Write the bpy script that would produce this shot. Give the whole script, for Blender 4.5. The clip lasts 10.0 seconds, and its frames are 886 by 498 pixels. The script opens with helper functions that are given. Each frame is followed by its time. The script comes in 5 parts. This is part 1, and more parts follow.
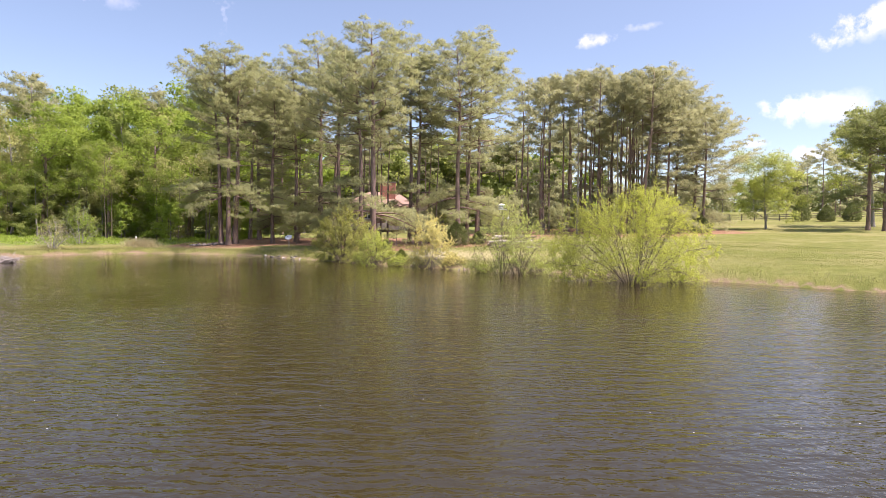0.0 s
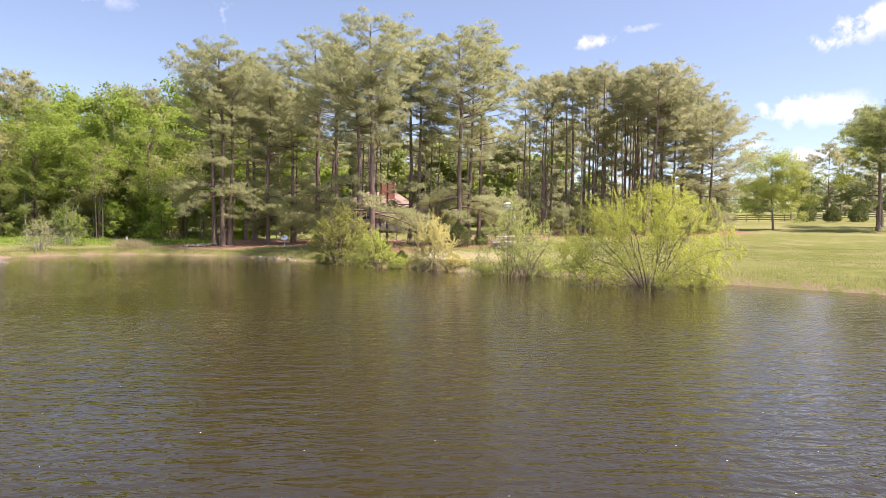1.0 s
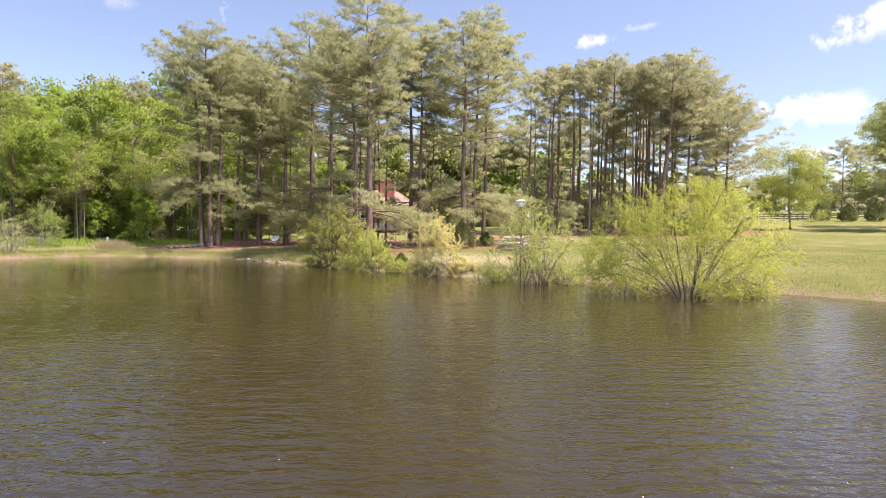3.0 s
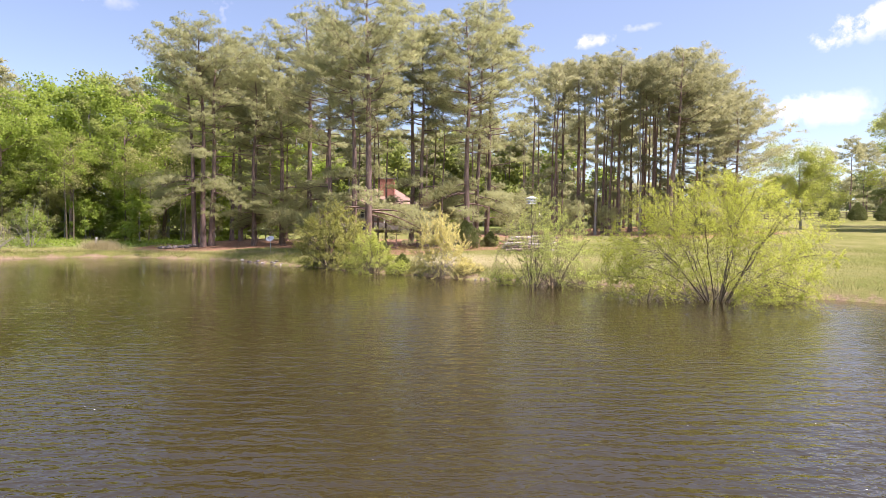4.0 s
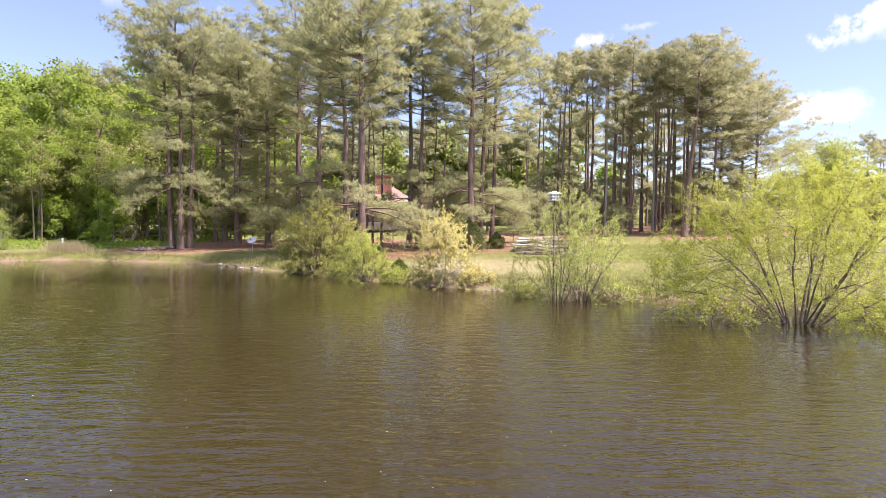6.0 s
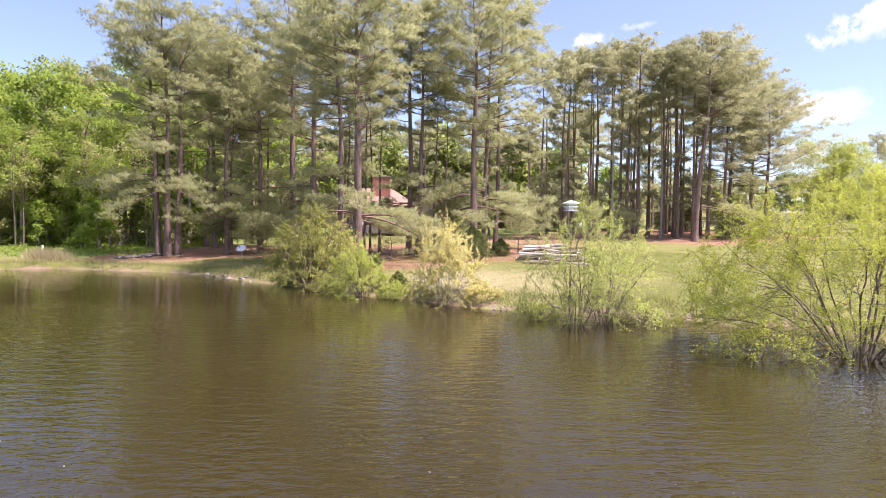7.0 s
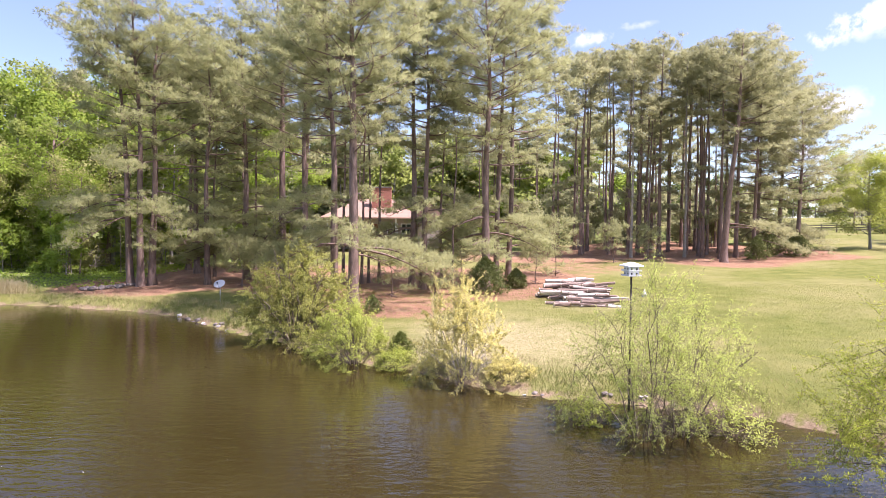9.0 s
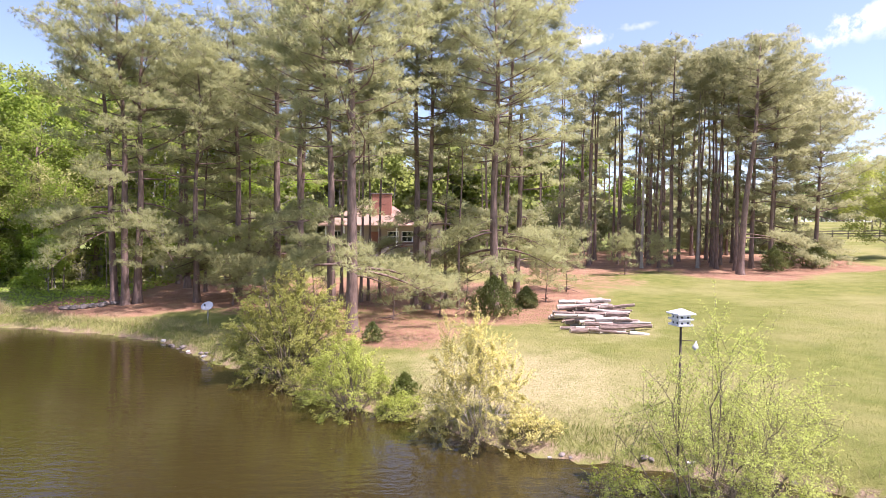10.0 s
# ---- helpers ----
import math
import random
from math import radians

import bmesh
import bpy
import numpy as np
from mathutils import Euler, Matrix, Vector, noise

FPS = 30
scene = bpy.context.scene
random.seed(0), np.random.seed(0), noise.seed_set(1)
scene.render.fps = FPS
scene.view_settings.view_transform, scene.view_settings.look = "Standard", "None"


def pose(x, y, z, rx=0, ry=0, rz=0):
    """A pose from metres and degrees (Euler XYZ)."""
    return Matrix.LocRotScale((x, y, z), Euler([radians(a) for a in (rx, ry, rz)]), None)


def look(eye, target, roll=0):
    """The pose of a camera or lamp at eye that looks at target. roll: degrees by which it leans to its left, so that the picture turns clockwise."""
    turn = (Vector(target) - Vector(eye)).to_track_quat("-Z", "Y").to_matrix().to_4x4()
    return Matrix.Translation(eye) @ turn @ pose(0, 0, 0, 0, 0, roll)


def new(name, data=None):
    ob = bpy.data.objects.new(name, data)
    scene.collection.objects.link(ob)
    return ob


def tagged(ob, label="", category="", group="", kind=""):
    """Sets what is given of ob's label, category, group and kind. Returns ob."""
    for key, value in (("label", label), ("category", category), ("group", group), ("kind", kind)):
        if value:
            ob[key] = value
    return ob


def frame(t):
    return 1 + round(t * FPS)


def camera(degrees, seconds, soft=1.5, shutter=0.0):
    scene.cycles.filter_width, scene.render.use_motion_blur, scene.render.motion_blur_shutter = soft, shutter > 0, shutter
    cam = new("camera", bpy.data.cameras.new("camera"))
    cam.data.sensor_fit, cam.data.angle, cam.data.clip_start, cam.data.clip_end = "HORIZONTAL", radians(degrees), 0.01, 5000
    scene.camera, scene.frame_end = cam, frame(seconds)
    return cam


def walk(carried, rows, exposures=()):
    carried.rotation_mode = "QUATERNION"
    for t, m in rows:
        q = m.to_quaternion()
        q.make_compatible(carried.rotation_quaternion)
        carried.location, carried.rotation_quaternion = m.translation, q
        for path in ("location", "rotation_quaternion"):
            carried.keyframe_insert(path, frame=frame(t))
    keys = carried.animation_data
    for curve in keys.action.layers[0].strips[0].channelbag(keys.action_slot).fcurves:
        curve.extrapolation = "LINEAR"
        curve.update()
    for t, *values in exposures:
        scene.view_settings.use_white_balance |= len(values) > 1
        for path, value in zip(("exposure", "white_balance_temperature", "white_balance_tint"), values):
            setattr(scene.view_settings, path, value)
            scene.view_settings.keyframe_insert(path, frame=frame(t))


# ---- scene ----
# ---------------------------------------------------------------- camera
cam = camera(72.0, 10.0, soft=0.55)
ROLL = 0.503
# seconds, x, y, z, yaw, pitch
PATH = [
    (0, 0.000, -0.000, 2.834, 0.230, -1.928),
    (0.5, -0.138, 1.053, 2.778, 0.175, -1.871),
    (1, -0.247, 2.096, 2.769, 0.128, -1.836),
    (1.5, -0.322, 3.098, 2.771, 0.129, -1.847),
    (2, -0.373, 4.159, 2.831, 0.158, -1.898),
    (2.5, -0.421, 5.219, 2.859, 0.136, -1.916),
    (4, -0.760, 8.634, 2.788, 0.124, -1.901),
    (4.5, -0.843, 9.854, 2.785, 0.108, -1.936),
    (5, -0.907, 11.155, 2.805, 0.068, -1.942),
    (5.5, -0.995, 12.534, 2.816, -0.009, -1.966),
    (7, -1.261, 16.607, 3.425, -0.180, -2.026),
    (7.5, -1.379, 18.100, 3.903, -0.181, -2.031),
    (8, -1.485, 19.580, 4.412, -0.171, -2.045),
    (8.5, -1.607, 21.020, 4.938, -0.106, -2.073),
    (9, -1.760, 22.436, 5.453, -0.098, -2.077),
    (9.5, -1.930, 23.838, 5.966, -0.103, -2.074),
    (10, -2.115, 25.255, 6.407, -0.136, -2.017),
]
walk(cam, [(t, pose(x, y, z, 0, 0, yaw) @ pose(0, 0, 0, 90 + pitch) @ pose(0, 0, 0, 0, 0, ROLL)) for t, x, y, z, yaw, pitch in PATH],
     [(0, 1.34, 6490, 33), (4, 1.42, 6410, 35), (7, 1.54, 6200, 38), (10, 1.57, 6130, 38)])

# ---------------------------------------------------------------- world, sun, exposure
SUN_AZ, SUN_EL = -24.0, 63.0        # degrees from +x towards +y, and above the horizon
world = bpy.data.worlds.new("sky")
scene.world = world
world.use_nodes = True


def nd(tree, kind, **values):
    n = tree.nodes.new(kind)
    for key, value in values.items():
        if key in n.inputs.keys():
            n.inputs[key].default_value = value
    return n


def math_node(tree, op, a, b=None, clamp=False):
    n = tree.nodes.new("ShaderNodeMath")
    n.operation, n.use_clamp = op, clamp
    for i, v in enumerate((a, b)):
        if v is None:
            continue
        if isinstance(v, (int, float)):
            n.inputs[i].default_value = v
        else:
            tree.links.new(v, n.inputs[i])
    return n.outputs[0]


def mix_color(tree, fac, a, b, blend="MIX"):
    n = tree.nodes.new("ShaderNodeMix")
    n.data_type, n.blend_type = "RGBA", blend
    for sock, v in ((n.inputs[0], fac), (n.inputs[6], a), (n.inputs[7], b)):
        if isinstance(v, (int, float)):
            sock.default_value = v
        elif isinstance(v, tuple):
            sock.default_value = (*v[:3], 1)
        else:
            tree.links.new(v, sock)
    return n.outputs[2]


def ramp(tree, fac, *stops):
    n = tree.nodes.new("ShaderNodeValToRGB")
    e = n.color_ramp.elements
    while len(e) < len(stops):
        e.new(0.5)
    for k, (at, value) in enumerate(stops):
        e[k].position = at
        e[k].color = (*value, 1) if isinstance(value, tuple) else (value, value, value, 1)
    tree.links.new(fac, n.inputs[0])
    return n.outputs[0]


def noise_node(tree, vec, scale, detail=4.0, rough=0.55, distort=0.0):
    n = nd(tree, "ShaderNodeTexNoise", Scale=scale, Detail=detail, Roughness=rough, Distortion=distort)
    if vec is not None:
        tree.links.new(vec, n.inputs["Vector"])
    return n.outputs["Fac"]


wt = world.node_tree
wt.nodes.clear()
w_out = wt.nodes.new("ShaderNodeOutputWorld")
w_bg = wt.nodes.new("ShaderNodeBackground")
w_bg.inputs["Strength"].default_value = 0.082
w_sky = wt.nodes.new("ShaderNodeTexSky")
w_sky.sky_type = "NISHITA"
w_sky.sun_disc = False
w_sky.sun_elevation = radians(SUN_EL)
w_sky.sun_rotation = radians(90 - SUN_AZ)
w_sky.air_density, w_sky.dust_density, w_sky.ozone_density = 0.9, 0.5, 0.9
w_co = wt.nodes.new("ShaderNodeTexCoord")
w_sep = wt.nodes.new("ShaderNodeSeparateXYZ")
wt.links.new(w_co.outputs["Generated"], w_sep.inputs[0])
w_az = math_node(wt, "ARCTAN2", w_sep.outputs[0], w_sep.outputs[1])
w_el = math_node(wt, "ARCSINE", w_sep.outputs[2])
w_n1 = noise_node(wt, w_co.outputs["Generated"], 16.0, 7.0, 0.6)
w_n2 = noise_node(wt, w_co.outputs["Generated"], 45.0, 5.0, 0.6)
# fair-weather clouds: azimuth, elevation, half width, half height, density
CLOUDS = [(34.9, 15.6, 3.0, 1.15, 1.0, 0.45), (31.3, 9.9, 3.0, 1.1, 0.95), (13.2, 16.6, 1.7, 0.5, 0.6, 0.55), (31.0, 6.3, 1.6, 0.6, 0.6),
          (13.3, 14.1, 0.8, 0.3, 0.42), (-28.8, 17.6, 2.4, 0.8, 0.24), (-19.9, 18.2, 0.6, 2.4, 0.2), (17.6, 17.4, 1.6, 0.35, 0.24),
          (26.3, 7.2, 1.0, 0.4, 0.4), (70.0, 25.0, 12.0, 4.0, 0.9), (-75.0, 30.0, 10.0, 4.0, 0.8), (120.0, 22.0, 14.0, 4.0, 0.9),
          (180.0, 30.0, 12.0, 5.0, 0.8), (-130.0, 24.0, 12.0, 4.0, 0.9)]
cover = None
w_n3 = noise_node(wt, w_co.outputs["Generated"], 9.0, 4.0, 0.55)
w_az = math_node(wt, "ADD", w_az, math_node(wt, "MULTIPLY", math_node(wt, "SUBTRACT", w_n2, 0.5), 0.11))
w_el = math_node(wt, "ADD", w_el, math_node(wt, "MULTIPLY", math_node(wt, "SUBTRACT", w_n3, 0.5), 0.05))
for az, el, w, h, dens, *tilt in CLOUDS:
    dx = math_node(wt, "DIVIDE", math_node(wt, "SUBTRACT", w_az, radians(az)), radians(w))
    dy = math_node(wt, "DIVIDE", math_node(wt, "SUBTRACT", w_el, radians(el)), radians(h))
    if tilt:
        dy = math_node(wt, "SUBTRACT", dy, math_node(wt, "MULTIPLY", dx, tilt[0]))
    r2 = math_node(wt, "ADD", math_node(wt, "MULTIPLY", dx, dx), math_node(wt, "MULTIPLY", dy, dy))
    one = math_node(wt, "MULTIPLY", math_node(wt, "EXPONENT", math_node(wt, "MULTIPLY", r2, -1.0)), dens)
    cover = one if cover is None else math_node(wt, "MAXIMUM", cover, one)
w_n = math_node(wt, "ADD", math_node(wt, "MULTIPLY", math_node(wt, "SUBTRACT", w_n1, 0.5), 4.0), math_node(wt, "MULTIPLY", math_node(wt, "SUBTRACT", w_n2, 0.5), 2.6))
w_f = math_node(wt, "MULTIPLY", cover, math_node(wt, "ADD", 1.0, w_n))
w_f = ramp(wt, w_f, (0.12, 0.0), (1.0, 1.0))
# thin haze that whitens the sky towards the sun and the horizon
w_dot = wt.nodes.new("ShaderNodeVectorMath")
w_dot.operation = "DOT_PRODUCT"
wt.links.new(w_co.outputs["Generated"], w_dot.inputs[0])
sun_dir = Vector((math.cos(radians(SUN_EL)) * math.cos(radians(SUN_AZ)), math.cos(radians(SUN_EL)) * math.sin(radians(SUN_AZ)), math.sin(radians(SUN_EL))))
w_dot.inputs[1].default_value = sun_dir
w_haze = ramp(wt, w_dot.outputs["Value"], (-0.2, 0.05), (0.75, 0.12))
w_col = mix_color(wt, 1.0, w_sky.outputs[0], (0.93, 1.0, 0.91), "MULTIPLY")
w_col = mix_color(wt, w_haze, w_col, (7.4, 7.9, 8.4))
w_col = mix_color(wt, math_node(wt, "MULTIPLY", w_f, 0.8), w_col, (9.5, 9.3, 9.4))
wt.links.new(w_col, w_bg.inputs["Color"])
wt.links.new(w_bg.outputs[0], w_out.inputs[0])

sun = new("sun", bpy.data.lights.new("sun", "SUN"))
sun.data.energy, sun.data.angle, sun.data.color = 3.6, radians(0.53), (1.0, 0.95, 0.86)
sun.matrix_world = look(sun_dir * 200, (0, 0, 0))


# ---------------------------------------------------------------- materials
def material(name):
    m = bpy.data.materials.new(name)
    m.use_nodes = True
    t = m.node_tree
    t.nodes.clear()
    out = t.nodes.new("ShaderNodeOutputMaterial")
    b = t.nodes.new("ShaderNodeBsdfPrincipled")
    t.links.new(b.outputs[0], out.inputs[0])
    return m, t, b, out


def coords(t, scale=(1, 1, 1), kind="Object"):
    c = t.nodes.new("ShaderNodeTexCoord")
    m = t.nodes.new("ShaderNodeMapping")
    m.inputs["Scale"].default_value = scale
    t.links.new(c.outputs[kind], m.inputs["Vector"])
    return m.outputs[0]


def bump(t, b, height, strength, distance):
    n = nd(t, "ShaderNodeBump", Strength=strength, Distance=distance)
    t.links.new(height, n.inputs["Height"])
    t.links.new(n.outputs[0], b.inputs["Normal"])


def surface(name, dark, light, scale=3.0, rough=0.8, stretch=(1, 1, 1), relief=0.3, depth=0.02, spots=None, spec=0.3):
    """Two tones mixed by noise at two scales, with matching relief; spots is a third tone in sparse patches."""
    m, t, b, _ = material(name)
    v = coords(t, stretch)
    n1, n2 = noise_node(t, v, scale, 5, 0.6), noise_node(t, v, scale * 9, 4, 0.6)
    f = math_node(t, "ADD", math_node(t, "MULTIPLY", n1, 0.65), math_node(t, "MULTIPLY", n2, 0.35))
    col = ramp(t, f, (0.33, dark), (0.67, light))
    if spots:
        col = mix_color(t, ramp(t, noise_node(t, v, scale * 0.6, 3, 0.5), (0.55, 0.0), (0.68, 1.0)), col, spots)
    info = t.nodes.new("ShaderNodeObjectInfo")
    k = math_node(t, "ADD", math_node(t, "MULTIPLY", info.outputs["Random"], 0.3), 0.85)
    hsv = t.nodes.new("ShaderNodeHueSaturation")
    t.links.new(col, hsv.inputs["Color"])
    t.links.new(k, hsv.inputs["Value"])
    t.links.new(hsv.outputs[0], b.inputs["Base Color"])
    b.inputs["Roughness"].default_value = rough
    b.inputs["Specular IOR Level"].default_value = spec
    if relief:
        bump(t, b, f, relief, depth)
    return m


def foliage(name, dark, light, through_col, share=0.4, rough=0.5, patch=0.35):
    """Leaves: tone by leaf, by clump and by tree; light passes through them."""
    m, t, b, out = material(name)
    geo = t.nodes.new("ShaderNodeNewGeometry")
    info = t.nodes.new("ShaderNodeObjectInfo")
    v = coords(t)
    n = noise_node(t, v, patch, 3, 0.6)
    f = math_node(t, "ADD", math_node(t, "MULTIPLY", geo.outputs["Random Per Island"], 0.22), math_node(t, "MULTIPLY", n, 0.8))
    f = math_node(t, "ADD", f, math_node(t, "MULTIPLY", math_node(t, "SUBTRACT", info.outputs["Random"], 0.5), 0.3))
    col = ramp(t, f, (0.2, dark), (0.8, light))
    t.links.new(col, b.inputs["Base Color"])
    b.inputs["Roughness"].default_value = rough
    b.inputs["Specular IOR Level"].default_value = 0.12
    tr = t.nodes.new("ShaderNodeBsdfTranslucent")
    t.links.new(mix_color(t, 0.55, col, through_col), tr.inputs["Color"])
    mx = t.nodes.new("ShaderNodeMixShader")
    mx.inputs[0].default_value = share
    t.links.new(b.outputs[0], mx.inputs[1])
    t.links.new(tr.outputs[0], mx.inputs[2])
    t.links.new(mx.outputs[0], out.inputs[0])
    return m


M_needles = foliage("pine_needles", (0.225, 0.248, 0.112), (0.39, 0.405, 0.195), (0.58, 0.6, 0.275), 0.58, 0.65)
M_needles_far = foliage("pine_needles_far", (0.245, 0.257, 0.13), (0.395, 0.398, 0.205), (0.58, 0.585, 0.29), 0.58, 0.65)
M_spring = foliage("spring_leaves", (0.135, 0.215, 0.03), (0.35, 0.46, 0.085), (0.5, 0.62, 0.09), 0.52)
M_spring_deep = foliage("woodland_leaves", (0.15, 0.2, 0.05), (0.35, 0.41, 0.12), (0.52, 0.59, 0.14), 0.55)
M_spring_pale = foliage("pale_leaves", (0.3, 0.31, 0.11), (0.52, 0.52, 0.21), (0.6, 0.6, 0.2), 0.5)
M_willow = foliage("willow_leaves", (0.42, 0.48, 0.07), (0.63, 0.69, 0.14), (0.76, 0.81, 0.13), 0.52, 0.7)
M_sallow = foliage("sallow_leaves", (0.37, 0.46, 0.095), (0.58, 0.66, 0.195), (0.72, 0.8, 0.19), 0.52, 0.7)
M_yellow = foliage("yellow_leaves", (0.55, 0.51, 0.15), (0.8, 0.74, 0.33), (0.86, 0.8, 0.3), 0.5)
M_lightgreen = foliage("fresh_leaves", (0.26, 0.34, 0.05), (0.5, 0.57, 0.13), (0.62, 0.68, 0.12), 0.5)
M_olive = foliage("shrub_leaves", (0.15, 0.175, 0.035), (0.54, 0.54, 0.15), (0.58, 0.6, 0.15), 0.45)
M_dark_leaves = foliage("far_tree_leaves", (0.1, 0.14, 0.05), (0.24, 0.29, 0.11), (0.34, 0.4, 0.12), 0.45)
M_juniper = foliage("juniper_leaves", (0.085, 0.11, 0.037), (0.22, 0.25, 0.09), (0.25, 0.29, 0.08), 0.35)
M_field_pine = foliage("field_pine_needles", (0.12, 0.15, 0.052), (0.32, 0.36, 0.13), (0.42, 0.47, 0.14), 0.5)
M_russet = foliage("russet_buds", (0.24, 0.16, 0.11), (0.42, 0.32, 0.24), (0.45, 0.34, 0.24), 0.4)
M_bark = surface("pine_bark", (0.085, 0.058, 0.047), (0.31, 0.22, 0.18), 2.2, 0.95, (3, 3, 0.7), 0.9, 0.05)
M_bark_grey = surface("grey_bark", (0.13, 0.12, 0.10), (0.36, 0.33, 0.29), 3.0, 0.9, (3, 3, 0.6), 0.6, 0.03)
M_twig = surface("willow_bark", (0.085, 0.068, 0.045), (0.25, 0.205, 0.145), 5.0, 0.85, (1, 1, 1), 0.2, 0.01)
M_deadwood = surface("dead_wood", (0.22, 0.19, 0.16), (0.45, 0.41, 0.36), 5.0, 0.9)

# water: silty brown body under a wind-rippled skin
M_water, t, b, _ = material("pond_water")
v = coords(t, (1, 1, 1))
tone = noise_node(t, v, 0.06, 3, 0.5)
t.links.new(ramp(t, tone, (0.35, (0.027, 0.0198, 0.005)), (0.65, (0.037, 0.0285, 0.0085))), b.inputs["Base Color"])
b.inputs["Roughness"].default_value = 0.03
b.inputs["IOR"].default_value = 1.45
vr = coords(t, (0.8, 2.3, 1))
r1 = noise_node(t, vr, 1.55, 2, 0.4, 0.35)
vr2 = coords(t, (1.5, 2.4, 1))
r2 = noise_node(t, vr2, 3.2, 2, 0.5, 0.3)
calm = ramp(t, noise_node(t, coords(t, (1.0, 0.7, 1)), 0.09, 3, 0.5), (0.35, 0.45), (0.62, 1.0))
# sheltered under the far bank
sep = t.nodes.new("ShaderNodeSeparateXYZ")
t.links.new(v, sep.inputs[0])
calm = math_node(t, "MULTIPLY", calm, ramp(t, math_node(t, "DIVIDE", sep.outputs[1], 60.0), (0.33, 1.0), (0.75, 0.22)))
hgt = math_node(t, "MULTIPLY", math_node(t, "ADD", r1, math_node(t, "MULTIPLY", r2, 0.5)), calm)
bump(t, b, hgt, 1.0, 0.055)


# ---------------------------------------------------------------- the lie of the land
# The pond's edge, run once round it (metres).
POND = [(-45, 44), (-38.4, 52.4), (-36.6, 57.2), (-33.7, 61.4), (-31.2, 62.9), (-28.3, 62.7), (-25.3, 61.8), (-22.6, 60.9),
        (-20.0, 59.9), (-17.6, 58.5), (-14.8, 55.9), (-11.9, 53.0), (-9.2, 50.6), (-7.2, 48.9), (-5.2, 46.9), (-3.1, 45.4),
        (-1.2, 43.6), (0.5, 42.5), (1.6, 41.9), (3.4, 41.2), (5.2, 40.8), (7.0, 40.2), (8.5, 38.7), (10.5, 37.0), (12.6, 35.6),
        (14.7, 34.2), (16.9, 32.3), (18.7, 30.4), (20.6, 28.4), (25, 23), (30, 13), (33, 0), (30, -20), (14, -42), (-14, -48),
        (-38, -34), (-50, -8), (-51, 22)]


def shore(x, y):
    """Metres inland of the pond's edge; negative over the pond."""
    x, y = np.asarray(x, float), np.asarray(y, float)
    best, inside = np.full(x.shape, 1e9), np.zeros(x.shape, bool)
    for (ax, ay), (bx, by) in zip(POND, POND[1:] + POND[:1]):
        k = np.clip(((x - ax) * (bx - ax) + (y - ay) * (by - ay)) / ((bx - ax) ** 2 + (by - ay) ** 2), 0, 1)
        best = np.minimum(best, np.hypot(x - ax - k * (bx - ax), y - ay - k * (by - ay)))
        inside ^= ((ay > y) != (by > y)) & (x < (bx - ax) * (y - ay) / (by - ay + 1e-12) + ax)
    return np.where(inside, -best, best)


def swell(x, y):
    """Slow unevenness of the ground."""
    return (np.sin(x * 0.21 + 1.3 * np.sin(y * 0.13)) * np.sin(y * 0.17 + 0.7) * 0.10
            + np.sin(x * 0.9 + y * 0.5) * np.sin(y * 1.1 - x * 0.4) * 0.03
            + np.sin(x * 2.9 + 1.7 * np.sin(y * 1.3)) * np.sin(y * 2.6 + x) * 0.018)


def land(x, y):
    s = shore(x, y)
    edge = s + 0.22 * np.sin(x * 1.7 + y * 0.9) + 0.16 * np.sin(x * 3.9 - y * 2.7)
    up = np.clip(edge / 0.9, 0, 1)
    inland = np.clip(s, 0, 165)
    rise = np.clip(s / 9, 0, 1)
    z = (0.34 * up * up * (3 - 2 * up) + 0.5 * rise * (2 - rise) + 0.018 * inland + 0.00018 * inland**2
         + swell(x, y) * np.clip(s / 3, 0, 1))
    return np.where(edge > 0, z, np.maximum(edge * 0.28, -1.6))


def ground_at(x, y):
    return float(land(np.array([x]), np.array([y]))[0])


# ---------------------------------------------------------------- mesh helpers
def mesh_from(name, verts, faces, mat):
    me = bpy.data.meshes.new(name)
    me.from_pydata([tuple(v) for v in verts], [], faces)
    me.update()
    if mat:
        me.materials.append(mat)
    return me


def mesh_tris(name, corners, mat, per=3, bend=None):
    """A mesh of loose polygons of `per` corners each; corners: array (n, per, 3). bend: one shading normal for each, so
    that the leaves of a spray round off together."""
    corners = np.asarray(corners, np.float32)
    n = len(corners)
    if bend is not None:
        face = np.cross(corners[:, 1] - corners[:, 0], corners[:, 2] - corners[:, 0])
        turn = (face * bend).sum(1) < 0
        corners[turn] = corners[turn][:, ::-1]
    me = bpy.data.meshes.new(name)
    me.vertices.add(n * per)
    me.vertices.foreach_set("co", corners.reshape(-1))
    me.loops.add(n * per)
    me.loops.foreach_set("vertex_index", np.arange(n * per, dtype=np.int32))
    me.polygons.add(n)
    me.polygons.foreach_set("loop_start", np.arange(0, n * per, per, dtype=np.int32))
    me.update(calc_edges=True)
    if bend is not None:
        me.attributes.new("custom_normal", "FLOAT_VECTOR", "POINT").data.foreach_set("vector", np.repeat(bend, per, 0).astype(np.float32).reshape(-1))
    me.materials.append(mat)
    return me


def part(name, data, parent=None, label="", m=None):
    ob = new(name, data)
    if parent is not None:
        ob.parent = parent
    if m is not None:
        ob.matrix_basis = m
    return tagged(ob, label)


def thing(name, x, y, z, label, category, group="", rz=0.0, scale=1.0, kind=""):
    ob = new(name)
    ob.empty_display_size = 0.3
    ob.matrix_basis = pose(x, y, z, 0, 0, rz) @ Matrix.Scale(scale, 4)
    return tagged(ob, label, category, group, kind)


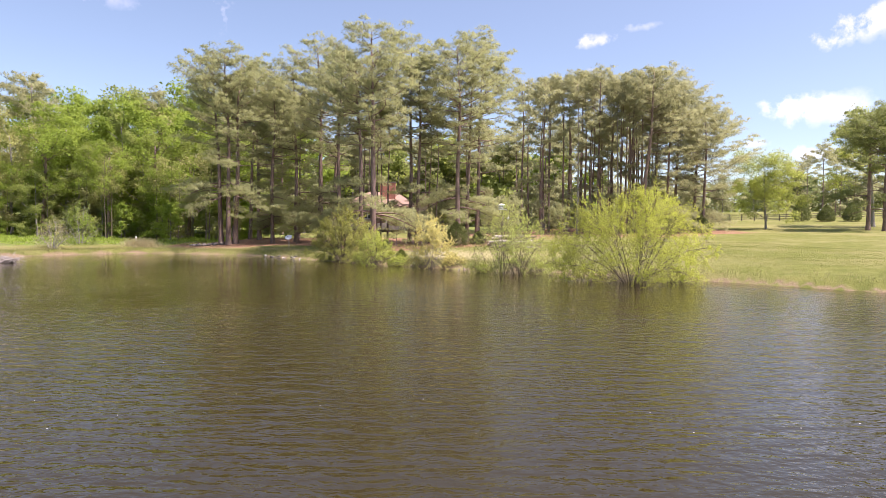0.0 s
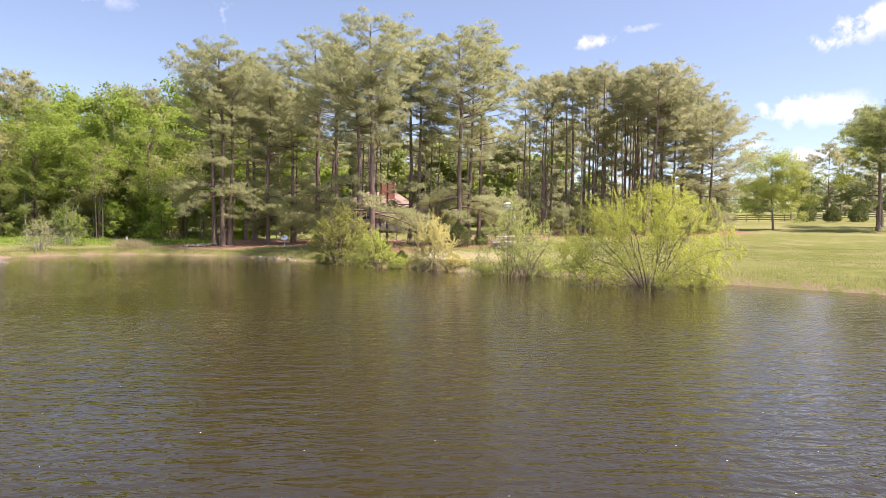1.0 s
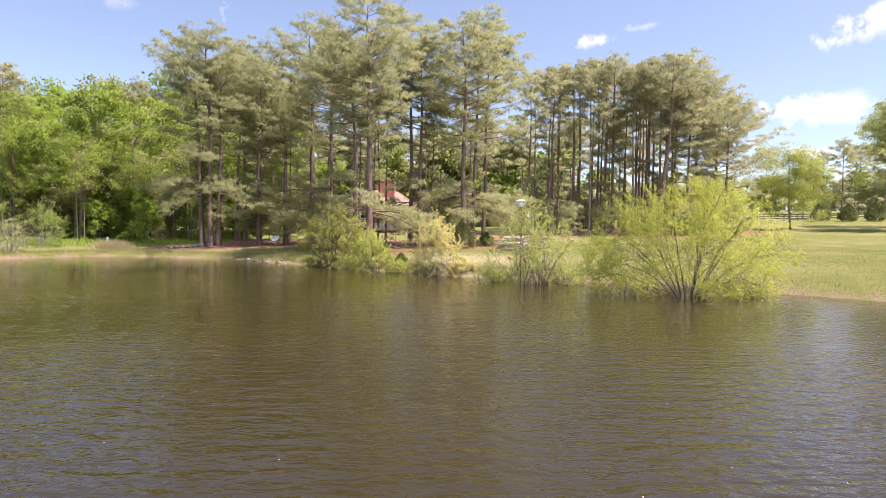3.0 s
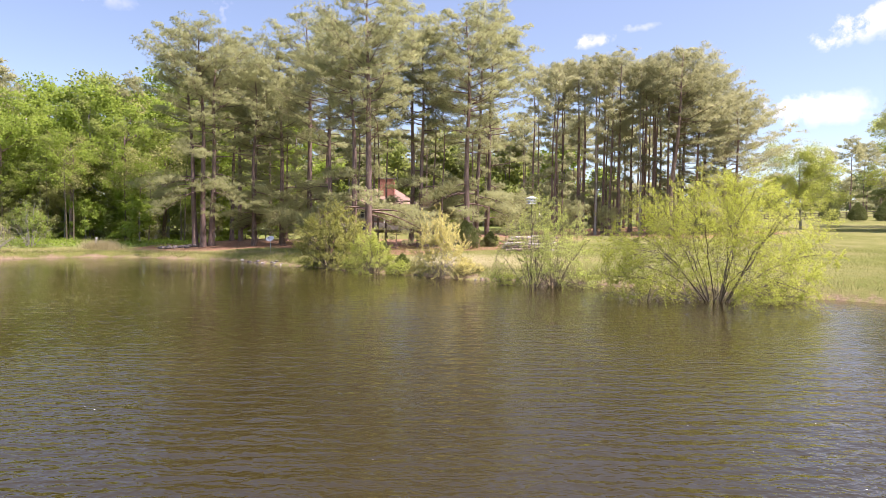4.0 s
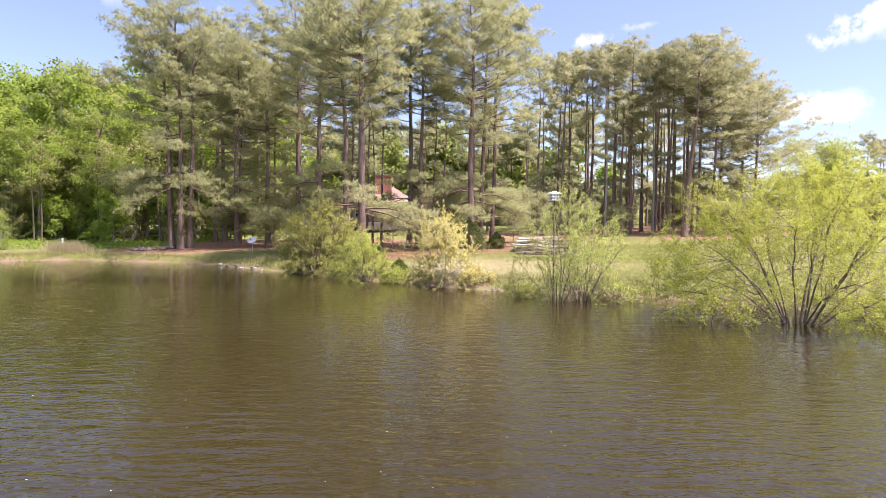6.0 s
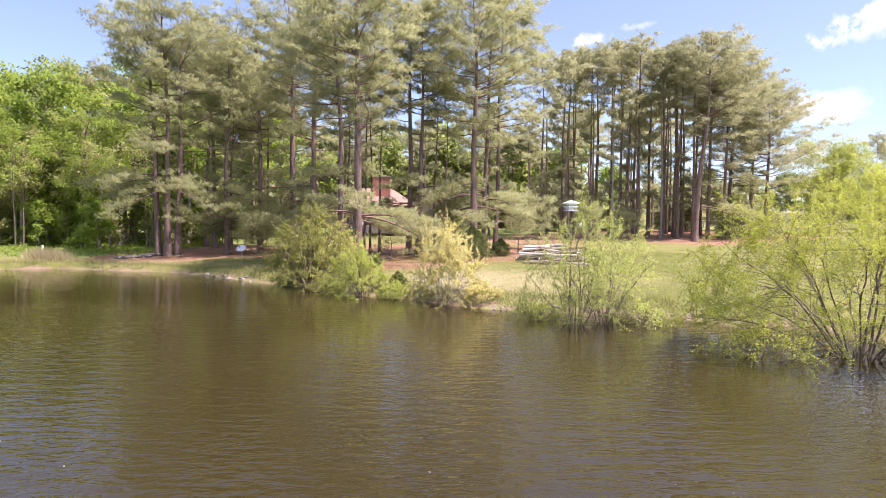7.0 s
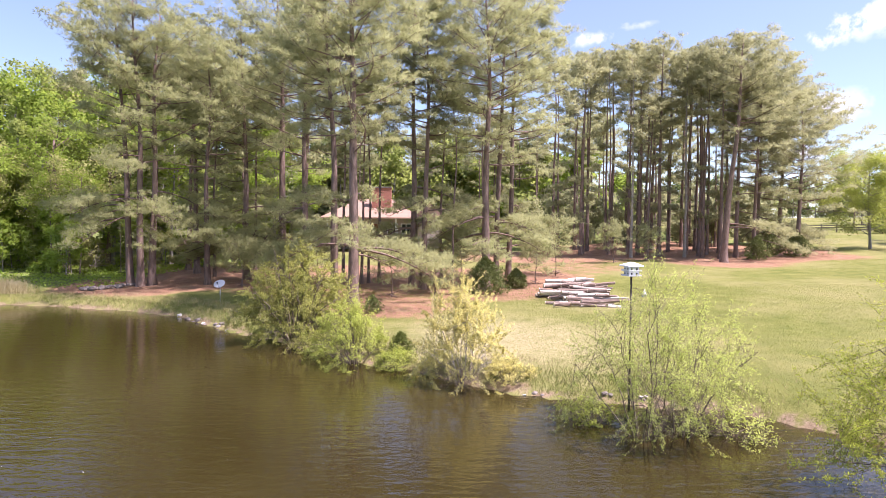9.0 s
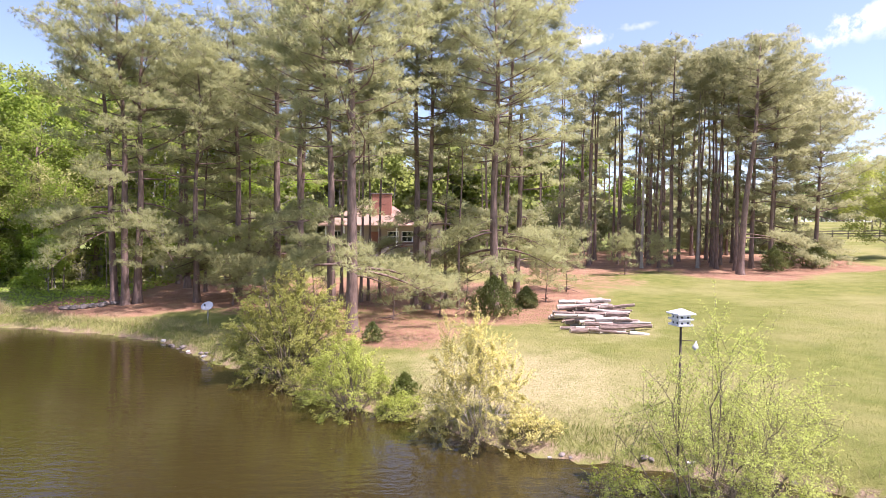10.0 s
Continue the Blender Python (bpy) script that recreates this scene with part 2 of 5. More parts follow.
class Tubes:
    """Many tapered limbs gathered into one mesh."""

    def __init__(self):
        self.v, self.f = [], []

    def add(self, pts, radii, sides=6, cap=True):
        pts = np.asarray(pts, float)
        k0 = len(self.v)
        prev = None
        for i, p in enumerate(pts):
            d = pts[min(i + 1, len(pts) - 1)] - pts[max(i - 1, 0)]
            d = d / (np.linalg.norm(d) + 1e-9)
            a = np.cross(d, (0.0, 0.0, 1.0) if abs(d[2]) < 0.9 else (1.0, 0.0, 0.0)) if prev is None else prev - d * (prev @ d)
            a = a / (np.linalg.norm(a) + 1e-9)
            prev, c = a, np.cross(d, a)
            for s in range(sides):
                w = 2 * math.pi * s / sides
                self.v.append(p + radii[i] * (math.cos(w) * a + math.sin(w) * c))
        for i in range(len(pts) - 1):
            for s in range(sides):
                q = k0 + i * sides + s
                r = k0 + i * sides + (s + 1) % sides
                self.f.append((q, r, r + sides, q + sides))
        if cap:
            self.f.append(tuple(range(k0 + (len(pts) - 1) * sides, k0 + len(pts) * sides)))
            self.f.append(tuple(range(k0 + sides - 1, k0 - 1, -1)))

    def mesh(self, name, mat, smooth=True):
        me = mesh_from(name, self.v, self.f, mat)
        if smooth:
            me.polygons.foreach_set("use_smooth", [True] * len(me.polygons))
        return me


def unit(a):
    return a / (np.linalg.norm(a, axis=-1, keepdims=True) + 1e-9)


def needle_tufts(rng, centres, aims, blades, length, width):
    """Spiky tufts: thin triangles that fan out from each centre about its aim."""
    n = len(centres)
    c = np.repeat(centres, blades, 0)
    d = unit(np.repeat(aims, blades, 0) + rng.normal(0, 0.75, (n * blades, 3)))
    c = c + rng.normal(0, length * 0.3, c.shape)
    side = unit(np.cross(d, rng.normal(0, 1, (n * blades, 3))))
    ln = length * rng.uniform(0.7, 1.25, (n * blades, 1))
    w = width * rng.uniform(0.7, 1.3, (n * blades, 1))
    return np.stack([c - side * w * 0.5, c + side * w * 0.5, c + d * ln], 1)


def leaf_quads(rng, centres, length, width, flat=0.3, droop=0.0):
    """Small pointed leaves (diamonds) with free turns; flat pulls them level."""
    n = len(centres)
    d = rng.normal(0, 1, (n, 3))
    d[:, 2] = d[:, 2] * (1 - flat) - droop
    d = unit(d)
    up = rng.normal(0, 1, (n, 3)) * (1 - flat) + np.array([0, 0, flat * 1.5])
    side = unit(np.cross(d, up))
    ln = length * rng.uniform(0.65, 1.3, (n, 1))
    w = width * rng.uniform(0.7, 1.25, (n, 1))
    nrm = np.cross(side, d)
    return np.stack([centres, centres + d * ln * 0.45 + side * w * 0.5 + nrm * w * 0.12, centres + d * ln, centres + d * ln * 0.45 - side * w * 0.5 + nrm * w * 0.12], 1)


# ---------------------------------------------------------------- pines
def pine(seed, height, crown, reach, lean=(0.0, 0.0), girth=0.27, limbs=46, low=0, clump=15, mat=None, side=None, blade=(0.28, 0.04), fan=5, fine=True, span=(0.3, 0.8)):
    """Meshes of one pine: trunk, branches and crown. crown: where the crown begins (share of the height); reach: its
    half width; low: a few long drooping limbs below it; side: the way in which it leans out for light."""
    rng = np.random.default_rng(seed)
    mat = mat or M_needles
    ph = rng.uniform(0, 6.28, 4)

    def axis(z):
        k = np.clip(np.asarray(z) / height, 0, 1)
        bend = 0.22 * np.sin(k * 5 + ph[0]) * k + 0.1 * np.sin(k * 11 + ph[1]) * k
        return np.stack([lean[0] * k**1.3 * height + bend, lean[1] * k**1.3 * height + 0.8 * bend * np.cos(ph[2]), np.asarray(z) * 1.0], -1)

    def thick(z):
        k = np.clip(np.asarray(z) / height, 0, 1)
        return girth * (0.06 + 0.94 * (1 - k) ** 0.85) + girth * 0.45 * np.exp(-np.asarray(z) / 0.45)

    trunk = Tubes()
    zs = np.concatenate([[-0.35, 0.0, 0.25, 0.6, 1.2], np.linspace(2.2, height * 0.95, 15)])
    trunk.add(axis(zs), thick(np.clip(zs, 0, None)), 10)
    wood = Tubes()
    cen, aim, nrm = [], [], []
    za = crown * height
    dome = max(0.4, 1 - 1.2 * reach / (height - za))
    for i in range(limbs + low):
        if i < limbs:
            k = ((i + rng.uniform(0, 1)) / limbs) ** 0.66
            prof = (1 - max(0.0, (k - dome) / (1 - dome)) ** 2.2) ** 0.5 * (0.62 + 0.38 * min(1, k * 2.6))
            ln = reach * prof * (rng.uniform(0.5, 1.15) if k < 0.6 else rng.uniform(0.75, 1.0)) + 0.3
            rise = -0.16 + 0.72 * k + rng.normal(0, 0.15 - 0.07 * k)
            z = min(max(za + (height - za) * k - ln * (rise + 0.2), za * 0.85), height * 0.95)
        else:
            z = za * rng.uniform(*span)
            ln = reach * rng.uniform(0.7, 1.2)
            rise = rng.uniform(-0.12, 0.22)
        az = i * 2.39996 + rng.normal(0, 0.35)
        if side is not None and i >= limbs:
            az = side + rng.normal(0, 0.8)
        out = np.array([math.cos(az), math.sin(az), 0.0])
        if side is not None:
            ln *= 1 + 0.22 * math.cos(az - side)
        p0 = axis(z)
        s = np.linspace(0, 1, 6)[:, None]
        wig = np.array([-out[1], out[0], 0]) * rng.normal(0, 0.12)
        pts = p0 + out * ln * s + np.array([0, 0, 1]) * ln * (rise * s + 0.2 * s**2 * (1 if i < limbs else -1.7)) + wig * ln * np.sin(s * 3.0)
        r0 = min(0.3 * float(thick(z)) + 0.012, 0.016 * ln + 0.01)
        wood.add(pts, r0 * (1 - 0.8 * s[:, 0]), 4 if fine else 3, cap=False)
        top_limb = i < limbs and k > 0.6
        nt = max(3, int(2.4 + ln * 1.8)) if top_limb else max(2, int(1.2 + ln * 1.2)) if i < limbs else max(4, int(2 + ln * 1.9))
        for j in range(nt):
            u = (0.2 if top_limb else 0.36) + (0.75 if top_limb else 0.64) * (j + rng.uniform(0.2, 1)) / nt
            q = np.array([np.interp(u, s[:, 0], pts[:, a]) for a in range(3)])
            sgn = 1 if j % 2 else -1
            tw = unit(out * rng.uniform(0.35, 0.9) + sgn * np.array([-out[1], out[0], 0]) * rng.uniform(0.3, 1.0) * (1.1 - u * 0.6) + np.array([0, 0, rng.uniform(0.0, 0.45)]))
            tl = rng.uniform(0.35, 0.95) * (0.45 + 0.2 * ln)
            e = q + tw * tl
            if fine:
                wood.add([q, e], [0.018, 0.006], 3, cap=False)
            m = int(clump * rng.uniform(0.5, 1.5))
            h = unit(rng.normal(0, 1, (m, 3))) * rng.uniform(0.35, 1.0, (m, 1))
            h[:, 2] = np.abs(h[:, 2]) * 0.85 - 0.15
            rad = rng.uniform(0.36, 0.74) * (0.8 + 0.07 * ln)
            cen.append(e + h * rad * np.array([1.12, 1.12, 0.8]))
            aim.append(unit(h * 1.3 + tw * 0.3 + np.array([0, 0, 0.35])))
            nrm.append(unit(h * 0.9 + out * 0.25 + np.array([0, 0, 0.55]) + rng.normal(0, 0.22, (m, 3))))
    # leader tuft
    top = axis(height * 0.97)
    h = rng.normal(0, 1, (clump * 2, 3)) * np.array([0.42, 0.42, 0.3]) - np.array([0, 0, 0.3])
    cen.append(top + h), aim.append(unit(h + np.array([0, 0, 0.6]))), nrm.append(unit(h + np.array([0, 0, 0.7])))
    # dead stubs on the bare bole
    for i in range(int(rng.integers(5, 12))):
        z = za * rng.uniform(0.3, 1.0)
        az = rng.uniform(0, 6.28)
        d = np.array([math.cos(az), math.sin(az), rng.uniform(-0.25, 0.3)])
        p = axis(z)
        ln = rng.uniform(0.3, 1.5)
        wood.add([p, p + d * ln * 0.5, p + d * ln + np.array([0, 0, -0.08 * ln])], [0.025, 0.015, 0.006], 4, cap=False)
    cen, aim = np.concatenate(cen), np.concatenate(aim)
    tris = needle_tufts(rng, cen, aim, fan, *blade)
    return trunk.mesh("trunk", M_bark), wood.mesh("branches", M_bark), mesh_tris("crown", tris, mat, 3, np.repeat(np.concatenate(nrm), fan, 0))


def plant(name, parts, x, y, label, category, group="", rz=0.0, scale=1.0, sink=0.0):
    t = thing(name, x, y, ground_at(x, y) - sink, label, category, group, rz, scale)
    for nm, me in zip(("trunk", "branch_work", "crown"), parts):
        ob = part(nm, me, t)
        if nm != "trunk":
            tagged(ob, kind="stuff")
    return t


# ---------------------------------------------------------------- broadleaved trees and bushes
def broadleaf(seed, height, reach, base=0.22, leaves=6500, leaf=(0.22, 0.15), mat=None, bark=None, girth=0.16, forks=9, gap=0.5, stems=1, fine=True):
    """Meshes of a spreading tree: trunk, limbs that fork twice, and leaves in loose sprays on the twig ends."""
    rng = np.random.default_rng(seed)
    trunk, wood = Tubes(), Tubes()
    tips = []
    for st in range(stems):
        a0 = rng.uniform(0, 6.28)
        lean = np.array([math.cos(a0), math.sin(a0), 0]) * (0.05 if stems == 1 else 0.3)
        zt = height * 0.8
        zs = np.concatenate([[-0.3, 0, 0.3, 0.8], np.linspace(1.6, zt, 9)])
        k = np.clip(zs / height, 0, 1)
        ax = np.stack([lean[0] * zs + 0.25 * np.sin(k * 6 + a0) * k, lean[1] * zs + 0.25 * np.cos(k * 5 + a0) * k, zs], -1)
        rad = girth * (0.1 + 0.9 * (1 - k)) + girth * 0.35 * np.exp(-np.clip(zs, 0, None) / 0.3)
        trunk.add(ax, rad, 8)
        for i in range(forks):
            z = height * (base + (0.78 - base) * (i + rng.uniform(0, 1)) / forks)
            p = np.array([np.interp(z, zs, ax[:, a]) for a in range(3)])
            az = i * 2.4 + rng.normal(0, 0.4) + a0
            kz = (z / height - base) / (1 - base)
            ln = reach * (0.55 + 0.65 * math.sin(math.pi * min(1, 0.28 + kz * 0.75))) * rng.uniform(0.7, 1.1)
            d = unit(np.array([math.cos(az), math.sin(az), 0.35 + 0.9 * kz + rng.normal(0, 0.15)]))
            pts = [p]
            for s in range(4):
                d = unit(d + rng.normal(0, 0.14, 3) + np.array([0, 0, 0.05]))
                pts.append(pts[-1] + d * ln / 4)
            r = girth * 0.34 * (1 - 0.6 * kz)
            wood.add(pts, [r, r * 0.75, r * 0.55, r * 0.35, r * 0.15], 5, cap=False)
            for j in range(7):
                u = rng.uniform(0.3, 1.0) * 4
                q0 = pts[int(min(u, 3.99))]
                q = q0 + (pts[int(min(u, 3.99)) + 1] - q0) * (u % 1)
                d2 = unit(d + rng.normal(0, 0.65, 3))
                l2 = ln * rng.uniform(0.22, 0.5)
                e = q + d2 * l2
                m = q + d2 * l2 * 0.5 + rng.normal(0, 0.05 * l2, 3)
                wood.add([q, m, e], [r * 0.3, r * 0.2, r * 0.07], 4 if fine else 3, cap=False)
                for h in range(4):
                    d3 = unit(d2 + rng.normal(0, 0.7, 3))
                    f = q + (e - q) * rng.uniform(0.35, 1.0)
                    g = f + d3 * l2 * rng.uniform(0.25, 0.6)
                    if fine:
                        wood.add([f, g], [r * 0.1, r * 0.03], 3, cap=False)
                    tips.append(g)
    tips = np.array(tips)
    keep = tips[rng.uniform(0, 1, len(tips)) > 0.08]
    pick = keep[rng.integers(0, len(keep), leaves)]
    off = unit(rng.normal(0, 1, (leaves, 3))) * rng.uniform(0, 1, (leaves, 1)) ** 0.45 * 1.7
    cen = pick + off * np.array([gap, gap, gap * 0.6])
    quads = leaf_quads(rng, cen, *leaf)
    nrm = unit(unit(off) * 0.6 + unit(pick * np.array([1, 1, 0.0])) * 0.35 + np.array([0, 0, 0.55]) + rng.normal(0, 0.3, (leaves, 3)))
    return trunk.mesh("trunk", bark or M_bark_grey), wood.mesh("branches", bark or M_bark_grey), mesh_tris("crown", quads, mat or M_spring, 4, nrm)


def thicket(seed, height, half_w, half_d, stems=14, leaves=9000, leaf=(0.10, 0.035), mat=None, bark=None, radius=0.05, low=0.25, ragged=0.12, shoots=9, lumps=5, flat=0.15, skirt=0.0):
    """Meshes of a many-stemmed bush: stems that splay from one stool up into a lumpy dome, side shoots, and leaves along
    the outer shoots. low: how far up the stems the shoots begin; skirt: share of stems that arch down to the ground."""
    rng = np.random.default_rng(seed)
    wood, stem_meshes, sites = Tubes(), [], []
    lump_az = rng.uniform(0, 6.28, lumps)
    lump_k = rng.uniform(0.6, 1.0, lumps)

    def dome(az, el):
        """A point of the outline, in the way az, el."""
        bulge = 1.0 - ragged + ragged * 2 * max(lump_k * np.exp(-((np.angle(np.exp(1j * (az - lump_az)))) / 0.6) ** 2))
        return np.array([math.cos(az) * math.cos(el) * half_w, math.sin(az) * math.cos(el) * half_d, math.sin(el) * height]) * min(1.06, bulge)

    for i in range(stems):
        az = i * 2.39996 + rng.normal(0, 0.25)
        el = math.asin(min(0.98, max(0.04, 1 - ((i + 0.5) / stems) ** (1.0 + skirt) * (0.88 if skirt == 0 else 0.96)))) + rng.normal(0, 0.06)
        el = min(max(el, 0.1), 1.5)
        e = dome(az, el) * rng.uniform(0.78, 0.95)
        root = np.array([math.cos(az), math.sin(az), 0]) * 0.22 * min(1.9, half_w / 2.5) * (0.25 + math.cos(el))
        s = np.linspace(0, 1, 9)
        bow = math.cos(el) * 0.55
        pts = root + (e - root) * s[:, None]
        pts[:, 2] = e[2] * s + height * 0.16 * bow * np.sin(math.pi * s) - 0.15 * (1 - s)
        pts += np.cumsum(rng.normal(0, 0.11 * height / 5, (9, 3)), 0) * s[:, None]
        r = radius * rng.uniform(0.6, 1.1)
        one = Tubes()
        one.add(pts, r * (1 - 0.85 * s) + 0.004, 6, cap=False)
        stem_meshes.append(one.mesh("stem", bark or M_twig))
        tot = np.linalg.norm(pts[-1] - pts[0])
        for j in range(shoots):
            u = low + (1 - low) * (j + rng.uniform(0, 1)) / shoots
            q = np.array([np.interp(u, s, pts[:, a]) for a in range(3)])
            goal = dome(az + rng.normal(0, 0.5), min(1.5, max(0.02, el + rng.normal(0, 0.4)))) * rng.uniform(0.8, 1.04)
            d = goal - q
            ln = np.linalg.norm(d)
            d = unit(d)
            ln = min(ln, (0.2 * height + 0.5) * rng.uniform(0.7, 1.4))
            m1 = q + d * ln * 0.5 + rng.normal(0, 0.05 * ln, 3)
            f = q + d * ln + np.array([0, 0, 0.06 * ln])
            wood.add([q, m1, f], [r * 0.32 * (1.1 - u) + 0.005, r * 0.18 * (1.1 - u) + 0.004, 0.002], 3, cap=False)
            sites += [(m1, f)] * 3
            for h in range(5):
                d3 = unit(d + rng.normal(0, 0.75, 3))
                g0 = q + (f - q) * rng.uniform(0.25, 1.0)
                g = g0 + d3 * ln * rng.uniform(0.25, 0.55)
                wood.add([g0, g], [0.005, 0.0018], 3, cap=False)
                sites += [(g0, g)] * 2
    a = np.array([p for p, _ in sites])
    z = np.array([p for _, p in sites])
    pick = rng.integers(0, len(a), leaves)
    u = rng.uniform(0.1, 1.08, (leaves, 1))
    cen = a[pick] + (z[pick] - a[pick]) * u + rng.normal(0, leaf[0] * 0.36, (leaves, 3))
    cen[:, 2] = np.maximum(cen[:, 2], 0.03)
    quads = leaf_quads(rng, cen, *leaf, flat=flat, droop=-0.45)
    nrm = unit(unit(cen / np.array([half_w, half_d, height])) * 0.7 + unit(cen - a[pick]) * 0.4 + np.array([0, 0, 0.4]) + rng.normal(0, 0.4, (leaves, 3)))
    return stem_meshes, wood.mesh("twigs", bark or M_twig), mesh_tris("leaves", quads, mat or M_willow, 4, nrm)


def bush(name, parts, x, y, z, label, category, group="", rz=0.0, scale=1.0):
    t = thing(name, x, y, z, label, category, group, rz, scale)
    for me in parts[0]:
        part("stem", me, t)
    tagged(part("twig_work", parts[1], t), kind="stuff")
    tagged(part("leaves", parts[2], t), kind="stuff")
    return t


# ---------------------------------------------------------------- the pines of the place
PINES = []


def edge(x, y, height, crown, reach, lean_x, lean_y, girth, side=None):
    """A pine in the open, with a broad crown."""
    PINES.append((x, y, height, crown, reach, lean_x, lean_y, girth, "edge", side))


def pole(x, y, height, crown, reach, lean_x, lean_y, girth, side=None):
    """A slim young pine."""
    PINES.append((x, y, height, crown, reach, lean_x, lean_y, girth, "pole", side))


def grove(x, y, height, crown, reach, lean_x, lean_y, girth, side=None):
    """A pine of the close stand, with a high narrow crown."""
    PINES.append((x, y, height, crown, reach, lean_x, lean_y, girth, "grove", side))


# three from one foot by the bank
edge(-25.0, 67.9, 22.0, 0.40, 3.8, -0.05, 0.0, 0.26, math.pi)
edge(-24.1, 67.6, 22.6, 0.44, 4.0, 0.0, -0.02, 0.27, -1.5)
edge(-23.5, 68.1, 21.7, 0.38, 4.1, 0.04, 0.0, 0.28, 0.2)
# the pair behind, and single ones towards the middle
edge(-25.6, 79.8, 23.2, 0.45, 2.9, 0.05, 0.0, 0.24, 0.6)
edge(-23.2, 75.8, 22.6, 0.42, 3.0, -0.03, 0.0, 0.25, 0.0)
edge(-19.4, 68.3, 18.4, 0.34, 3.0, 0.0, 0.0, 0.22, -0.6)
edge(-15.0, 72.8, 24.4, 0.34, 4.0, 0.0, 0.0, 0.33, -1.9)
edge(-14.0, 76.4, 22.6, 0.36, 3.6, 0.03, 0.0, 0.26, 3.0)
edge(-17.5, 71.5, 21.4, 0.30, 3.6, -0.02, 0.0, 0.26, -2.2)
edge(-11.6, 66.5, 20.8, 0.38, 3.8, 0.0, -0.02, 0.25, -1.8)
edge(-8.1, 58.6, 19.2, 0.42, 3.3, -0.03, 0.0, 0.25, -2.6)
edge(-6.8, 57.0, 21.4, 0.40, 4.4, 0.0, 0.0, 0.32, -1.2)
edge(-3.9, 66.3, 22.8, 0.40, 3.2, 0.01, 0.0, 0.25, -0.8)
edge(-3.1, 64.9, 20.0, 0.44, 2.6, 0.03, 0.0, 0.24, -0.5)
edge(1.3, 64.4, 22.0, 0.36, 4.2, -0.01, 0.0, 0.30, -1.4)
edge(2.4, 68.9, 24.0, 0.40, 3.6, 0.02, 0.0, 0.23, 0.3)
edge(3.6, 71.5, 23.0, 0.33, 4.8, 0.03, 0.0, 0.24, 0.1)
# slim poles among them
pole(-9.5, 70.3, 16.5, 0.55, 2.0, 0.0, 0.0, 0.14)
pole(-7.7, 67.6, 15.5, 0.55, 1.8, 0.01, 0.0, 0.12)
pole(-7.3, 68.5, 17.0, 0.6, 1.8, 0.0, 0.0, 0.11)
pole(-6.6, 69.4, 17.6, 0.6, 2.0, 0.0, 0.0, 0.12)
pole(-1.8, 67.9, 16.6, 0.6, 1.9, 0.0, 0.0, 0.12)
pole(-1.0, 64.6, 15.0, 0.62, 1.6, 0.0, 0.0, 0.09)
pole(-20.8, 73.5, 17.5, 0.5, 2.2, 0.0, 0.0, 0.13)
pole(-18.6, 77.5, 19.0, 0.5, 2.3, 0.0, 0.0, 0.14)
# the grove on the right
grove(20.9, 104.3, 26.0, 0.63, 2.7, 0.0, 0.0, 0.28)
grove(19.7, 91.6, 22.4, 0.65, 1.9, 0.0, 0.0, 0.16)
grove(21.3, 94.1, 24.2, 0.63, 2.3, 0.01, 0.0, 0.22)
grove(26.1, 103.5, 26.0, 0.61, 2.6, 0.0, 0.0, 0.24)
grove(22.9, 91.7, 24.2, 0.63, 2.6, 0.0, 0.0, 0.25)
grove(27.6, 101.6, 26.0, 0.61, 2.4, 0.0, 0.0, 0.2)
grove(31.4, 106.9, 27.0, 0.58, 2.6, 0.0, 0.0, 0.24)
grove(25.3, 90.4, 22.6, 0.65, 2.1, 0.0, 0.0, 0.16)
grove(31.0, 101.4, 25.8, 0.58, 2.6, 0.0, 0.0, 0.22)
grove(27.3, 91.3, 23.8, 0.63, 2.4, 0.0, 0.0, 0.22)
grove(26.8, 89.3, 22.8, 0.63, 2.1, 0.02, 0.0, 0.2)
grove(28.0, 87.6, 23.5, 0.58, 2.8, 0.0, 0.0, 0.2)
edge(27.1, 84.7, 23.5, 0.46, 4.4, 0.075, 0.0, 0.34, 0.3)
edge(30.7, 89.7, 23.9, 0.40, 4.0, 0.02, 0.0, 0.24, 0.2)
edge(31.8, 88.1, 21.6, 0.28, 4.3, 0.03, 0.0, 0.22, 0.0)
edge(35.2, 94.0, 22.4, 0.25, 4.6, 0.02, 0.0, 0.26, -0.4)
edge(39.1, 96.4, 20.4, 0.25, 5.0, 0.03, 0.0, 0.27, 0.0)
edge(38.2, 91.0, 18.4, 0.23, 5.2, 0.03, 0.0, 0.26, -0.1)
grove(15.5, 97.5, 24.0, 0.63, 2.4, 0.0, 0.0, 0.22)
grove(12.5, 101.0, 24.6, 0.63, 2.4, 0.0, 0.0, 0.22)
grove(17.2, 102.0, 25.0, 0.63, 2.2, 0.0, 0.0, 0.2)
grove(23.6, 98.5, 25.0, 0.65, 2.1, 0.0, 0.0, 0.18)
grove(29.2, 96.0, 24.2, 0.63, 2.3, 0.0, 0.0, 0.2)
grove(34.0, 99.5, 23.5, 0.53, 2.6, 0.0, 0.0, 0.22)
grove(18.4, 96.2, 23.6, 0.65, 2.0, 0.0, 0.0, 0.15)
# far right, by the field fence
edge(61.9, 89.7, 17.4, 0.40, 4.2, 0.0, 0.0, 0.3, 3.0)
edge(62.6, 87.2, 17.8, 0.42, 4.4, 0.0, 0.0, 0.32, 3.1)
edge(66.0, 92.0, 18.0, 0.34, 4.4, 0.0, 0.0, 0.28)


